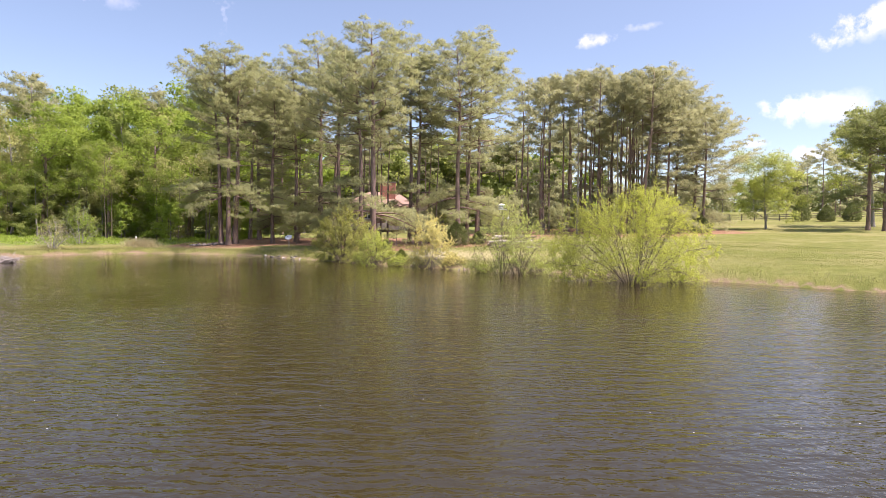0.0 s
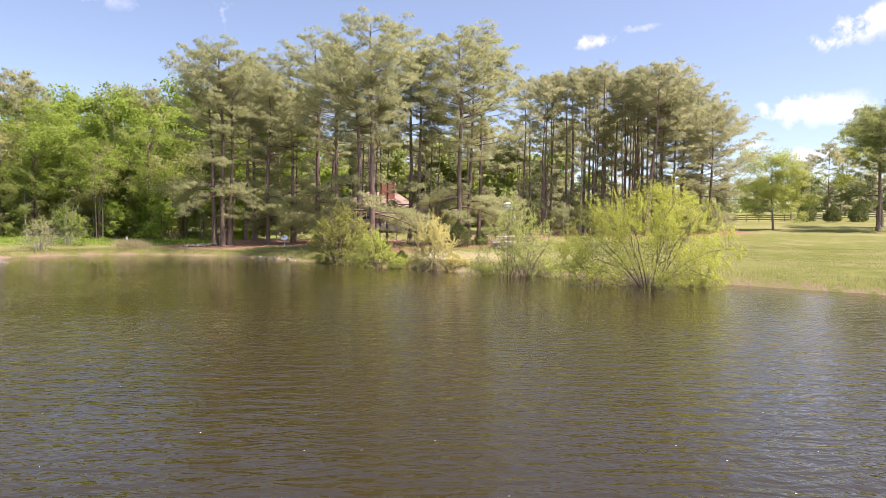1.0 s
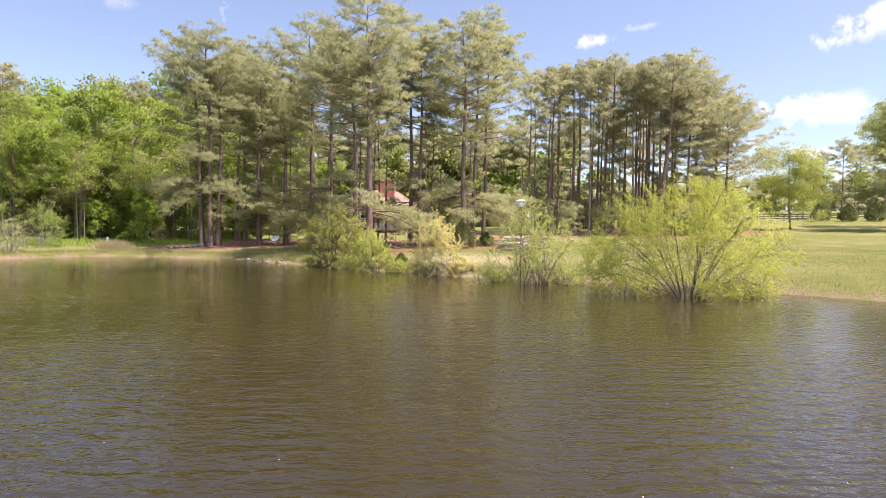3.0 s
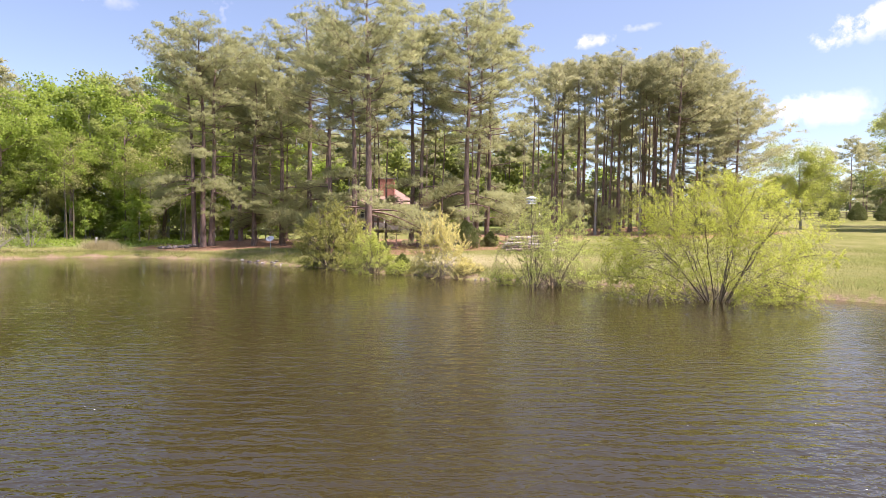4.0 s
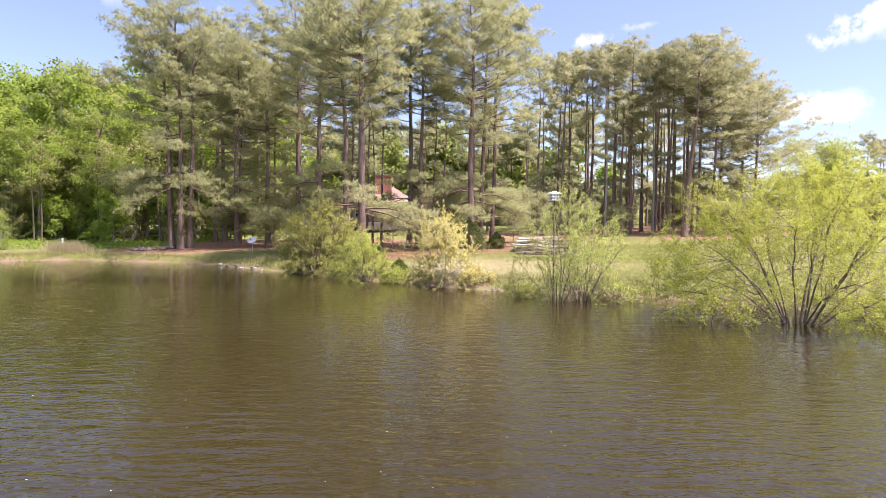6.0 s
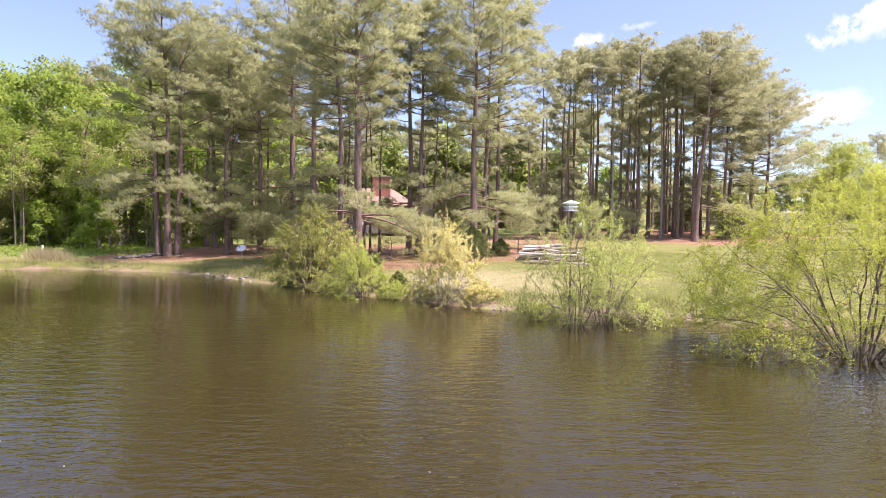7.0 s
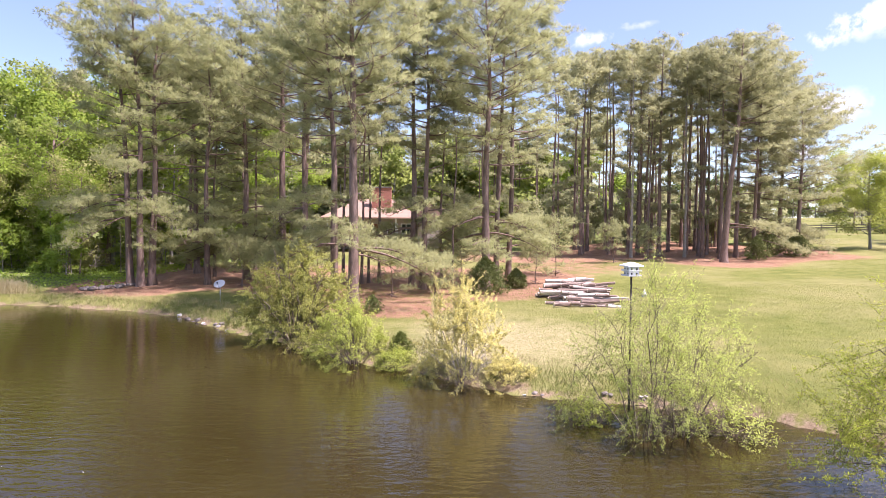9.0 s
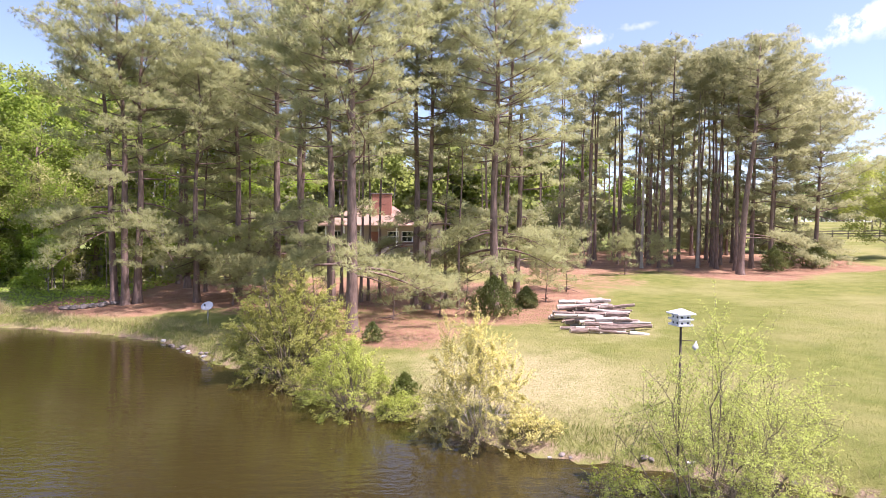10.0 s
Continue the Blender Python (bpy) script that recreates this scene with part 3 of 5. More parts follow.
# ---------------------------------------------------------------- ground and water
def spaced(lo, fine_lo, fine_hi, hi, step):
    a = list(np.arange(fine_lo, fine_hi, step))
    d, x = step, fine_hi
    while x < hi:
        a.append(x)
        d *= 1.18
        x += d
    a.append(hi)
    d, x = step * 1.18, fine_lo - step * 1.18
    while x > lo:
        a.insert(0, x)
        d *= 1.18
        x -= d
    a.insert(0, lo)
    return np.array(a)


gx, gy = spaced(-1500, -46, 36, 1500, 0.5), spaced(-600, 26, 92, 2600, 0.5)
GX, GY = np.meshgrid(gx, gy)
GZ = land(GX, GY)
nx, ny = len(gx), len(gy)
quads = [(j * nx + i, j * nx + i + 1, (j + 1) * nx + i + 1, (j + 1) * nx + i) for j in range(ny - 1) for i in range(nx - 1)]
g_me = bpy.data.meshes.new("ground")
g_me.from_pydata(np.stack([GX, GY, GZ], -1).reshape(-1, 3).tolist(), [], quads)
g_me.polygons.foreach_set("use_smooth", [True] * len(g_me.polygons))
S = shore(GX, GY)
# how thick the fallen needles lie: under and round the pines
litter = np.zeros_like(GX)
for px_, py_, ph_, pc_, pr_, *_rest in PINES[:-3]:
    r = np.hypot((GX - px_) / (pr_ * 1.15 + 0.8), (GY - py_) / (pr_ * 1.05 + 0.8))
    litter = np.maximum(litter, np.clip(1.35 - r, 0, 1))
for cx_, cy_, rx_, ry_, kk in ((-9.0, 74.0, 17.0, 13.0, 0.85), (27.0, 103.0, 18.0, 20.0, 0.9), (10.0, 80.0, 8.0, 10.0, 0.36), (11.0, 94.0, 15.0, 14.0, 0.5)):
    litter = np.maximum(litter, kk * np.clip(2.2 * (1 - np.hypot((GX - cx_) / rx_, (GY - cy_) / ry_)), 0, 1))
near_water = np.where((GX > -31) & (GX < -15), 1.0, 3.5)
litter *= np.clip((S - near_water) / 2.0, 0, 1)
bank = np.clip(1 - np.abs(S - 0.1) / 0.7, 0, 1)
shade_floor = np.clip((-25.0 - GX) / 4.0, 0, 1) * np.clip((S - 3.0) / 2.5, 0, 1) + np.clip((GY - 86) / 6.0, 0, 1) * (GX < 44)
shade_floor *= np.clip(np.hypot((GX + 9) / 19.0, (GY - 104) / 17.0) * 4 - 3, 0, 1)
dry = np.clip(1 - np.hypot((GX - 0.5) / 8.0, (GY - 47.5) / 8.0), 0, 1) * 1.3 + 0.8 * np.clip(1 - np.hypot((GX - 6.8) / 5.0, (GY - 56.4) / 4.4), 0, 1)
for nm, arr in (("litter", litter), ("bank", bank), ("dry", np.clip(dry, 0, 1)), ("wood_floor", np.clip(shade_floor, 0, 1))):
    at = g_me.attributes.new(nm, "FLOAT", "POINT")
    at.data.foreach_set("value", arr.reshape(-1).astype(np.float32))

M_ground, t, b, _ = material("meadow_ground")


def attr(tree, name):
    n = tree.nodes.new("ShaderNodeAttribute")
    n.attribute_name = name
    return n.outputs["Fac"]


v = coords(t)
n_big, n_mid, n_fine = noise_node(t, v, 0.12, 4, 0.6), noise_node(t, v, 0.9, 5, 0.65), noise_node(t, v, 9.0, 4, 0.7)
n_blade = noise_node(t, coords(t, (1, 1, 1)), 38.0, 3, 0.7)
lawn = ramp(t, n_mid, (0.32, (0.115, 0.138, 0.028)), (0.68, (0.222, 0.222, 0.065)))
lawn = mix_color(t, ramp(t, n_big, (0.44, 0.0), (0.64, 0.8)), lawn, (0.29, 0.262, 0.11))
lawn = mix_color(t, ramp(t, n_fine, (0.45, 0.0), (0.75, 0.5)), lawn, (0.125, 0.155, 0.04))
lawn = mix_color(t, ramp(t, n_blade, (0.5, 0.0), (0.8, 0.35)), lawn, (0.36, 0.35, 0.12))
straw = ramp(t, n_fine, (0.3, (0.17, 0.085, 0.052)), (0.72, (0.44, 0.255, 0.165)))
straw = mix_color(t, ramp(t, n_mid, (0.45, 0.0), (0.68, 0.6)), straw, (0.42, 0.30, 0.17))
straw = mix_color(t, ramp(t, n_blade, (0.45, 0.0), (0.7, 0.6)), straw, (0.2, 0.11, 0.065))
sand = ramp(t, n_fine, (0.3, (0.17, 0.12, 0.072)), (0.7, (0.34, 0.26, 0.17)))
pale = ramp(t, n_fine, (0.3, (0.27, 0.235, 0.11)), (0.7, (0.43, 0.38, 0.2)))


def patchy(name, gain, lo, hi):
    f = math_node(t, "ADD", math_node(t, "MULTIPLY", attr(t, name), gain), math_node(t, "MULTIPLY", math_node(t, "SUBTRACT", n_mid, 0.5), 1.1))
    f = math_node(t, "ADD", f, math_node(t, "MULTIPLY", math_node(t, "SUBTRACT", n_fine, 0.5), 0.5))
    return ramp(t, f, (lo, 0.0), (hi, 1.0))


col = mix_color(t, patchy("dry", 0.95, 0.3, 0.95), lawn, pale)
leafmould = ramp(t, n_fine, (0.3, (0.11, 0.135, 0.035)), (0.7, (0.24, 0.25, 0.09)))
leafmould = mix_color(t, ramp(t, n_mid, (0.45, 0.0), (0.6, 0.85)), leafmould, (0.17, 0.24, 0.055))
col = mix_color(t, patchy("wood_floor", 1.2, 0.35, 0.7), col, leafmould)
col = mix_color(t, patchy("litter", 1.3, 0.3, 0.62), col, straw)
col = mix_color(t, patchy("bank", 1.1, 0.55, 0.85), col, sand)
t.links.new(col, b.inputs["Base Color"])
b.inputs["Roughness"].default_value = 0.95
b.inputs["Specular IOR Level"].default_value = 0.1
bump(t, b, math_node(t, "ADD", math_node(t, "MULTIPLY", n_fine, 0.7), math_node(t, "MULTIPLY", n_blade, 0.3)), 0.9, 0.12)
g_me.materials.append(M_ground)
ground = tagged(new("ground", g_me), "sloping spring lawn with dry patches and red pine straw under the trees", "ground", kind="structure")

w_me = mesh_from("water", [(-80, -80, 0), (60, -80, 0), (60, 75, 0), (-80, 75, 0)], [(0, 1, 2, 3)], M_water)
water = tagged(new("water", w_me), "brown rippled pond water reflecting trees and sky", "water", kind="structure")

# ---------------------------------------------------------------- planting the pines
for i, (x, y, h, c, r, lx, ly, g, kind, side) in enumerate(PINES):
    far = y > 82
    spec = dict(edge=(44, 6, 29), pole=(20, 0, 22), grove=(23, 2, 26))[kind]
    if c < 0.3 and kind == "edge":
        spec = (52, 8, 29)
    elif kind == "edge" and y < 82:
        spec = (40, 9, 28)
    if x < -18:
        spec = (36, 6, 26)
    if -13 < x < 5 and kind == "edge":
        spec = (40, 7, 28)
    if x > 25:
        spec = (spec[0], min(spec[1], 3), spec[2])
    parts = pine(100 + i, h * (1.04 if kind == "grove" and x < 24 else 1.01 if far else 0.97 if x < -18 else 0.99), c, r * (0.82 if kind == "grove" else 1.0), (lx, ly), g, spec[0], spec[1], spec[2], M_field_pine if x > 50 else M_needles_far if far else M_needles, None if -13 < x < 5 else side, (0.22, 0.056) if far else (0.18, 0.033), 4 if far else 8, not far, (0.5, 1.05) if x < -18 else (0.3, 0.8))
    label = {"edge": "tall pine with broad clumped crown and bare reddish-brown lower trunk", "pole": "slim young pine pole with a small high crown",
             "grove": "straight tall pine in the grove with high narrow crown"}[kind]
    if i in (26, 32):
        parts[0].materials[0] = M_deadwood
    plant("pine_tree", parts, x, y, label, "pine tree", "pines by the pond" if y < 82 else "pines of the grove")

# woodland behind: a few shapes, set out many times
rnd = random.Random(5)
back = [pine(300 + k, 22.0, 0.5, 3.0, (0.01, 0), 0.2, 22, 3, 26, M_needles_far, None, (0.36, 0.12), 2, False) for k in range(3)]
slim = [pine(320 + k, 23.0, 0.74, 1.9, (0.008 - 0.008 * k, 0), 0.17, 9, 1, 20, M_needles_far, None, (0.3, 0.09), 3, False) for k in range(3)]
back += [pine(310 + k, 22.0, 0.12, 3.0, (0.01, 0), 0.2, 26, 0, 26, M_needles_far, None, (0.36, 0.13), 2, False) for k in range(2)]
for k in range(36):
    for _ in range(30):
        x, y = (rnd.uniform(-32, 44), rnd.uniform(88, 150)) if k < 32 else (rnd.uniform(12, 40), rnd.uniform(98, 126))
        if -24 < x < 2 and y < 128:
            continue
        if x > 40 and y > 112 and k < 32:
            continue
        break
    plant("pine_tree", back[k % 3] if k < 32 else back[3 + k % 2], x, y, "tall pine standing in the wood behind", "pine tree", "pines of the wood behind", rnd.uniform(0, 360), rnd.uniform(0.82, 1.08))

for k in range(14):
    x, y = 13.5 + 21 * (k + rnd.uniform(0, 1)) / 14, rnd.uniform(92, 112)
    plant("pine_tree", slim[k % 3], x, y, "straight slim pine in the grove", "pine tree", "pines of the grove", rnd.uniform(0, 360), rnd.uniform(0.98, 1.16))

leafy = [broadleaf(400 + k, 15.0, 4.2, 0.06, n, (0.26, 0.2), m, None, 0.2, 14, 0.5, 1, False) for k, (m, n) in enumerate(((M_spring, 11000), (M_spring_deep, 10000), (M_spring_deep, 10000), (M_spring_pale, 5500), (M_spring, 10000)))]
front = [broadleaf(410 + k, 15.0, 4.2, 0.04, n, (0.21, 0.155), m, None, 0.19, 13, 0.42) for k, (m, n) in enumerate(((M_spring, 16000), (M_spring_deep, 15000), (M_spring_pale, 8000)))]
LEAFY_LABELS = ("bright spring-green broadleaf tree at the wood's edge", "deep green broadleaf tree at the wood's edge", "deep green broadleaf tree at the wood's edge",
                "pale budding broadleaf tree at the wood's edge", "bright spring-green broadleaf tree at the wood's edge")


def wood_tree(x, y, size, k):
    parts = front[(0, 1, 1, 2, 0)[k]] if y < 84 and x > -58 else leafy[k]
    plant("broadleaf_tree", parts, x, y, LEAFY_LABELS[k], "tree", "broadleaf trees of the wood", rnd.uniform(0, 360), size * (1.13 if size > 0.7 else 1.0))


wood_tree(-62, 84, 1.0, 1)
wood_tree(-57, 80, 0.95, 3)
wood_tree(-52, 83, 1.05, 0)
wood_tree(-48, 80, 0.8, 2)
wood_tree(-45, 85, 1.1, 0)
wood_tree(-41, 82, 0.9, 1)
wood_tree(-38.5, 86, 1.12, 4)
wood_tree(-35, 84, 0.85, 1)
wood_tree(-33, 90, 1.1, 0)
wood_tree(-30, 86, 0.9, 2)
wood_tree(-67, 88, 1.15, 2)
wood_tree(-60, 92, 1.25, 0)
wood_tree(-54, 92, 1.25, 4)
wood_tree(-47, 93, 1.3, 1)
wood_tree(-42, 95, 1.25, 3)
wood_tree(-36, 97, 1.2, 1)
wood_tree(-72, 94, 1.2, 1)
wood_tree(-66, 100, 1.35, 3)
wood_tree(-30, 100, 1.1, 2)
wood_tree(-24, 103, 1.1, 0)
wood_tree(-28, 112, 1.1, 1)
wood_tree(-51, 76, 0.6, 1)
wood_tree(-44, 78, 0.55, 3)
wood_tree(-38, 80.5, 0.5, 1)
wood_tree(-57, 74, 0.6, 4)
wood_tree(-43, 100, 1.4, 4)
wood_tree(-38, 103, 1.45, 0)
wood_tree(-33, 104, 1.4, 1)
wood_tree(-50, 102, 1.4, 2)
wood_tree(-58, 104, 1.4, 0)
for x, y, s in ((-66, 96, 1.12), (-60.5, 90, 1.02), (-45, 96, 1.02), (-70, 92, 1.05)):
    plant("pine_tree", back[rnd.randrange(3)], x, y, "tall pine rising over the broadleaf wood", "pine tree", "pines of the wood behind", rnd.uniform(0, 360), s)
deep = [broadleaf(420 + k, 13.0, 4.6, 0.02, 2300, (0.66, 0.5), m, None, 0.2, 8, 0.8, 1, False) for k, m in enumerate((M_spring_deep, M_spring, M_needles_far, M_dark_leaves))]
for k in range(78):
    x, y = rnd.uniform(-110, 75) if k < 42 else rnd.uniform(-30, 62), rnd.uniform(138, 190)
    if x > 44:
        y += 110
        x += rnd.uniform(0, 130)
    plant("broadleaf_tree", deep[k % 3] if k < 42 else deep[(0, 2, 3)[k % 3]], x, y, "green broadleaf tree deep in the wood", "tree", "broadleaf trees of the wood", rnd.uniform(0, 360), rnd.uniform(0.9, 1.3) if k < 42 else rnd.uniform(1.1, 1.5))

for k in range(44):
    plant("broadleaf_tree", deep[3 - k % 2], 50 + 4.4 * k + rnd.uniform(-3, 3), 196 + rnd.uniform(0, 30), "green tree of the wood beyond the field", "tree", "trees beyond the field", rnd.uniform(0, 360), rnd.uniform(0.75, 1.1))

# slender grey stems along the edge of the wood, and the herbs at their feet
slender = [broadleaf(430 + k, 13.0, 2.4, 0.42, 1700, (0.2, 0.15), m, M_twig, 0.085, 9, 0.4) for k, m in enumerate((M_spring_pale, M_spring))]
for k in range(20):
    x = -62 + 34 * (k + rnd.uniform(0, 1)) / 20
    plant("slender_tree", slender[k % 2], x, 74.5 + rnd.uniform(0, 7) - 0.12 * (x + 45), "slender grey-stemmed tree with sparse young leaves", "tree", "slender trees of the wood", rnd.uniform(0, 360), rnd.uniform(0.6, 1.05))
stout = broadleaf(440, 15.0, 3.4, 0.4, 4200, (0.22, 0.16), M_spring, M_bark, 0.3, 10, 0.45)
for x, y, s in ((-37.4, 79.4, 1.0), (-42.4, 76.7, 0.85), (-35.4, 83.8, 0.9), (-51.0, 77.0, 1.0)):
    plant("woodland_tree", stout, x, y, "tall woodland tree with a thick brown bare trunk", "tree", "big trees at the wood's edge", rnd.uniform(0, 360), s)
ru = np.random.default_rng(77)
n = 60000
hx, hy = ru.uniform(-70, -26, n), ru.uniform(58, 92, n)
tall = 0.5 + 0.5 * np.sin(hx * 0.9 + 1.3 * np.sin(hy * 0.6)) * np.sin(hy * 0.8 + hx * 0.35)
keep = (shore(hx, hy) > 4.2) & (ru.uniform(0, 1, n) < 0.18 + 0.6 * tall)
hx, hy, tall = hx[keep], hy[keep], tall[keep]
cen = np.stack([hx, hy, land(hx, hy) + ru.uniform(0.0, 1, len(hx)) ** 1.5 * (0.08 + 0.34 * tall**2)], -1)
tagged(new("undergrowth", mesh_tris("undergrowth", leaf_quads(ru, cen, 0.24, 0.12), M_spring, 4)), "leafy green herbs covering the floor of the wood", "undergrowth", kind="stuff")

M_maple = foliage("maple_leaves", (0.32, 0.38, 0.075), (0.54, 0.59, 0.16), (0.7, 0.75, 0.16), 0.55)
maple = broadleaf(450, 11.8, 4.2, 0.14, 24000, (0.19, 0.14), M_maple, None, 0.17, 20, 0.62)
plant("maple_tree", maple, 51.1, 97.6, "rounded light-green young maple on the lawn", "tree")
oak = broadleaf(451, 20.5, 5.6, 0.3, 15000, (0.24, 0.18), M_maple, None, 0.3, 14, 0.55)
plant("oak_tree", oak, 70.5, 101, "large green oak beside the field pines", "tree")

low_growth = [broadleaf(425 + k, 13.0, 4.4, 0.03, 4200, (0.5, 0.36), m, None, 0.16, 11, 0.5, 1, False) for k, m in enumerate((M_spring, M_spring_deep, M_spring_pale))]
for k in range(34):
    x = -66 + 46 * (k + rnd.uniform(0, 1)) / 34
    y = 74.5 - 0.12 * (x + 45) + rnd.uniform(0, 7) + (9 if x > -30 else 0)
    plant("young_tree", low_growth[(0, 1, 0, 2)[k % 4]], x, y, "bushy bright-green young tree at the foot of the wood", "tree", "young trees at the wood's edge", rnd.uniform(0, 360), rnd.uniform(0.26, 0.5))

# understorey that closes the view under the crowns
for k in range(46):
    for _ in range(30):
        x, y = rnd.uniform(-34, 46), rnd.uniform(106, 136)
        if -22 < x < 3 and y < 126:
            continue
        break
    plant("young_tree", deep[k % 3] if x < 8 else deep[2], x, y, "leafy young tree under the tall pines", "tree", "young trees under the pines", rnd.uniform(0, 360), rnd.uniform(0.22, 0.55) if x < 5 else rnd.uniform(0.3, 0.65))
for x, y, s in ((83, 135, 0.76), (88.4, 139, 0.72), (94, 146, 0.74), (86, 150, 0.62), (92, 156, 0.7), (100, 150, 0.66), (110, 160, 0.75), (79, 142, 0.6)):
    plant("pine_tree", back[rnd.randrange(3)], x, y, "slender pine beyond the field fence", "pine tree", "pines beyond the field", rnd.uniform(0, 360), s)

# feathery saplings in the straw under the pines
for k, (x, y, h) in enumerate(((-12.6, 63.5, 3.2), (-9.8, 62.0, 4.4), (-4.9, 60.6, 3.6), (-2.2, 61.8, 2.8), (-0.4, 66.8, 4.6), (5.2, 67.6, 4.0), (-16.2, 66.4, 3.4), (7.6, 72.4, 5.0), (15.6, 84.0, 4.2), (19.8, 86.5, 3.6))):
    plant("pine_sapling", pine(360 + k, h, 0.08, 0.24 * h, (0.01, 0), 0.035, 15, 0, 20, M_needles, None, (0.24, 0.042), 4), x, y, "feathery light-green pine sapling in the straw", "sapling", "saplings under the pines", 0.0, 1.0)

# ---------------------------------------------------------------- bushes along the water
bush("willow_bush", thicket(500, 5.5, 5.2, 4.4, 20, 125000, (0.062, 0.019), M_willow, None, 0.032, 0.4, 0.09, 22, 6, 0.1, 0.3), 10.2, 33.1, 0.0,
     "large yellow-green willow bush on dark splayed stems in the water", "willow")
bush("willow_bush", thicket(501, 4.5, 2.2, 2.1, 12, 21000, (0.058, 0.016), M_sallow, None, 0.018, 0.46, 0.2, 9, 6, 0.1), 3.55, 38.2, 0.0,
     "sparse fresh-green willow bush beside the bird house pole", "willow")
bush("willow_bush", thicket(505, 4.2, 2.5, 2.1, 11, 18000, (0.058, 0.016), M_sallow, None, 0.02, 0.46, 0.2, 9, 5, 0.1), 4.55, 38.4, 0.0,
     "spreading fresh-green willow bush standing in the shallows", "willow")
bush("yellow_bush", thicket(502, 3.9, 1.9, 1.8, 15, 44000, (0.06, 0.025), M_yellow, M_deadwood, 0.011, 0.3, 0.22, 7, 5), -0.9, 43.6, 0.0,
     "pale yellow flowering willow bush at the water's edge", "bush")
bush("green_bush", thicket(503, 2.7, 2.1, 1.8, 18, 20000, (0.075, 0.026), M_lightgreen, None, 0.024, 0.2, 0.2, 8, 4, 0.15, 0.4), -5.2, 46.5, 0.0,
     "fresh light-green bush leaning over the water", "bush")
bush("olive_bush", thicket(504, 4.2, 3.2, 2.6, 30, 42000, (0.088, 0.042), M_olive, None, 0.045, 0.1, 0.16, 9, 5, 0.15, 0.5), -8.6, 51.0, 0.1,
     "dense olive-green shrub with pale leaf tips on the bank", "bush")

# low growth about the feet of the willows, and bare shrubs by the wood
for k, (x, y, h, w, n, m, lab) in enumerate((
        (2.4, 39.6, 0.6, 1.2, 1500, M_lightgreen, "low green scrub trailing over the water"),
        (5.9, 38.2, 0.8, 1.3, 1500, M_sallow, "low yellow-green scrub at the water's edge"),
        (-3.6, 45.6, 0.8, 1.1, 3000, M_lightgreen, "low green scrub on the bank"),
        (0.6, 42.9, 0.7, 1.0, 2600, M_yellow, "low yellowish scrub on the bank"),
        (-7.2, 48.6, 0.9, 1.4, 3600, M_olive, "low olive scrub hanging over the water"),
        (7.3, 32.9, 0.9, 2.2, 2000, M_willow, "drooping willow shoots touching the water"),
        (12.4, 32.6, 0.8, 2.2, 1600, M_willow, "drooping willow shoots touching the water"),
        (12.8, 33.4, 0.8, 1.6, 1300, M_willow, "low willow scrub beside the big bush"))):
    bush("low_scrub", thicket(520 + k, h, w, w * 0.8, 12, n, (0.09, 0.03), m, None, 0.014, 0.15, 0.2, 6, 4, 0.15, 0.5), x, y, max(0.0, ground_at(x, y)), lab, "scrub", "scrub along the water")
for k, (x, y, h, w) in enumerate(((4.9, 38.7, 1.0, 1.7), (9.9, 33.0, 0.7, 2.3), (-1.1, 43.4, 0.8, 1.1))):
    bush("dead_twigs", thicket(540 + k, h, w, w * 0.8, 13, 60, (0.06, 0.02), M_russet, M_twig, 0.018, 0.1, 0.2, 6, 4, 0.15, 0.5), x, y, 0.0, "tangle of pale dead twigs at the foot of a willow", "twigs")
for k, (x, y, h, w, n) in enumerate(((-39.1, 80.5, 3.6, 2.2, 1500), (-35.8, 82.0, 2.6, 1.8, 900), (-30.0, 80.0, 3.2, 2.2, 1400), (-38.2, 63.6, 4.6, 2.0, 2600), (-37.9, 58.6, 3.0, 1.9, 900))):
    bush("bare_shrub", thicket(550 + k, h, w, w * 0.8, 12, n, (0.14, 0.08), M_spring_pale if k != 3 else M_spring, M_deadwood, 0.04, 0.25, 0.2, 8, 5), x, y, ground_at(x, y), "leafy young tree at the edge of the wood" if k == 3 else "half-bare greyish shrub at the wood's edge", "shrub")

# woods that close the distance all round
rw = np.random.default_rng(9)
cen = []
for k in range(150):
    a = rw.uniform(0, 6.28)
    rad = rw.uniform(270, 330)
    x, y, h = rad * math.cos(a), 60 + rad * math.sin(a), rw.uniform(12, 20)
    p = unit(rw.normal(0, 1, (130, 3))) * rw.uniform(0.6, 1, (130, 1)) * np.array([9.0, 9.0, h / 2])
    cen.append(p + np.array([x, y, h / 2 + float(land(np.array([x]), np.array([y]))[0])]))
far_leaves = leaf_quads(rw, np.concatenate(cen), 2.4, 1.8)
tagged(new("far_woods", mesh_tris("far_woods", far_leaves, M_spring_deep, 4)), "distant green woods beyond the fields", "woods", kind="stuff")

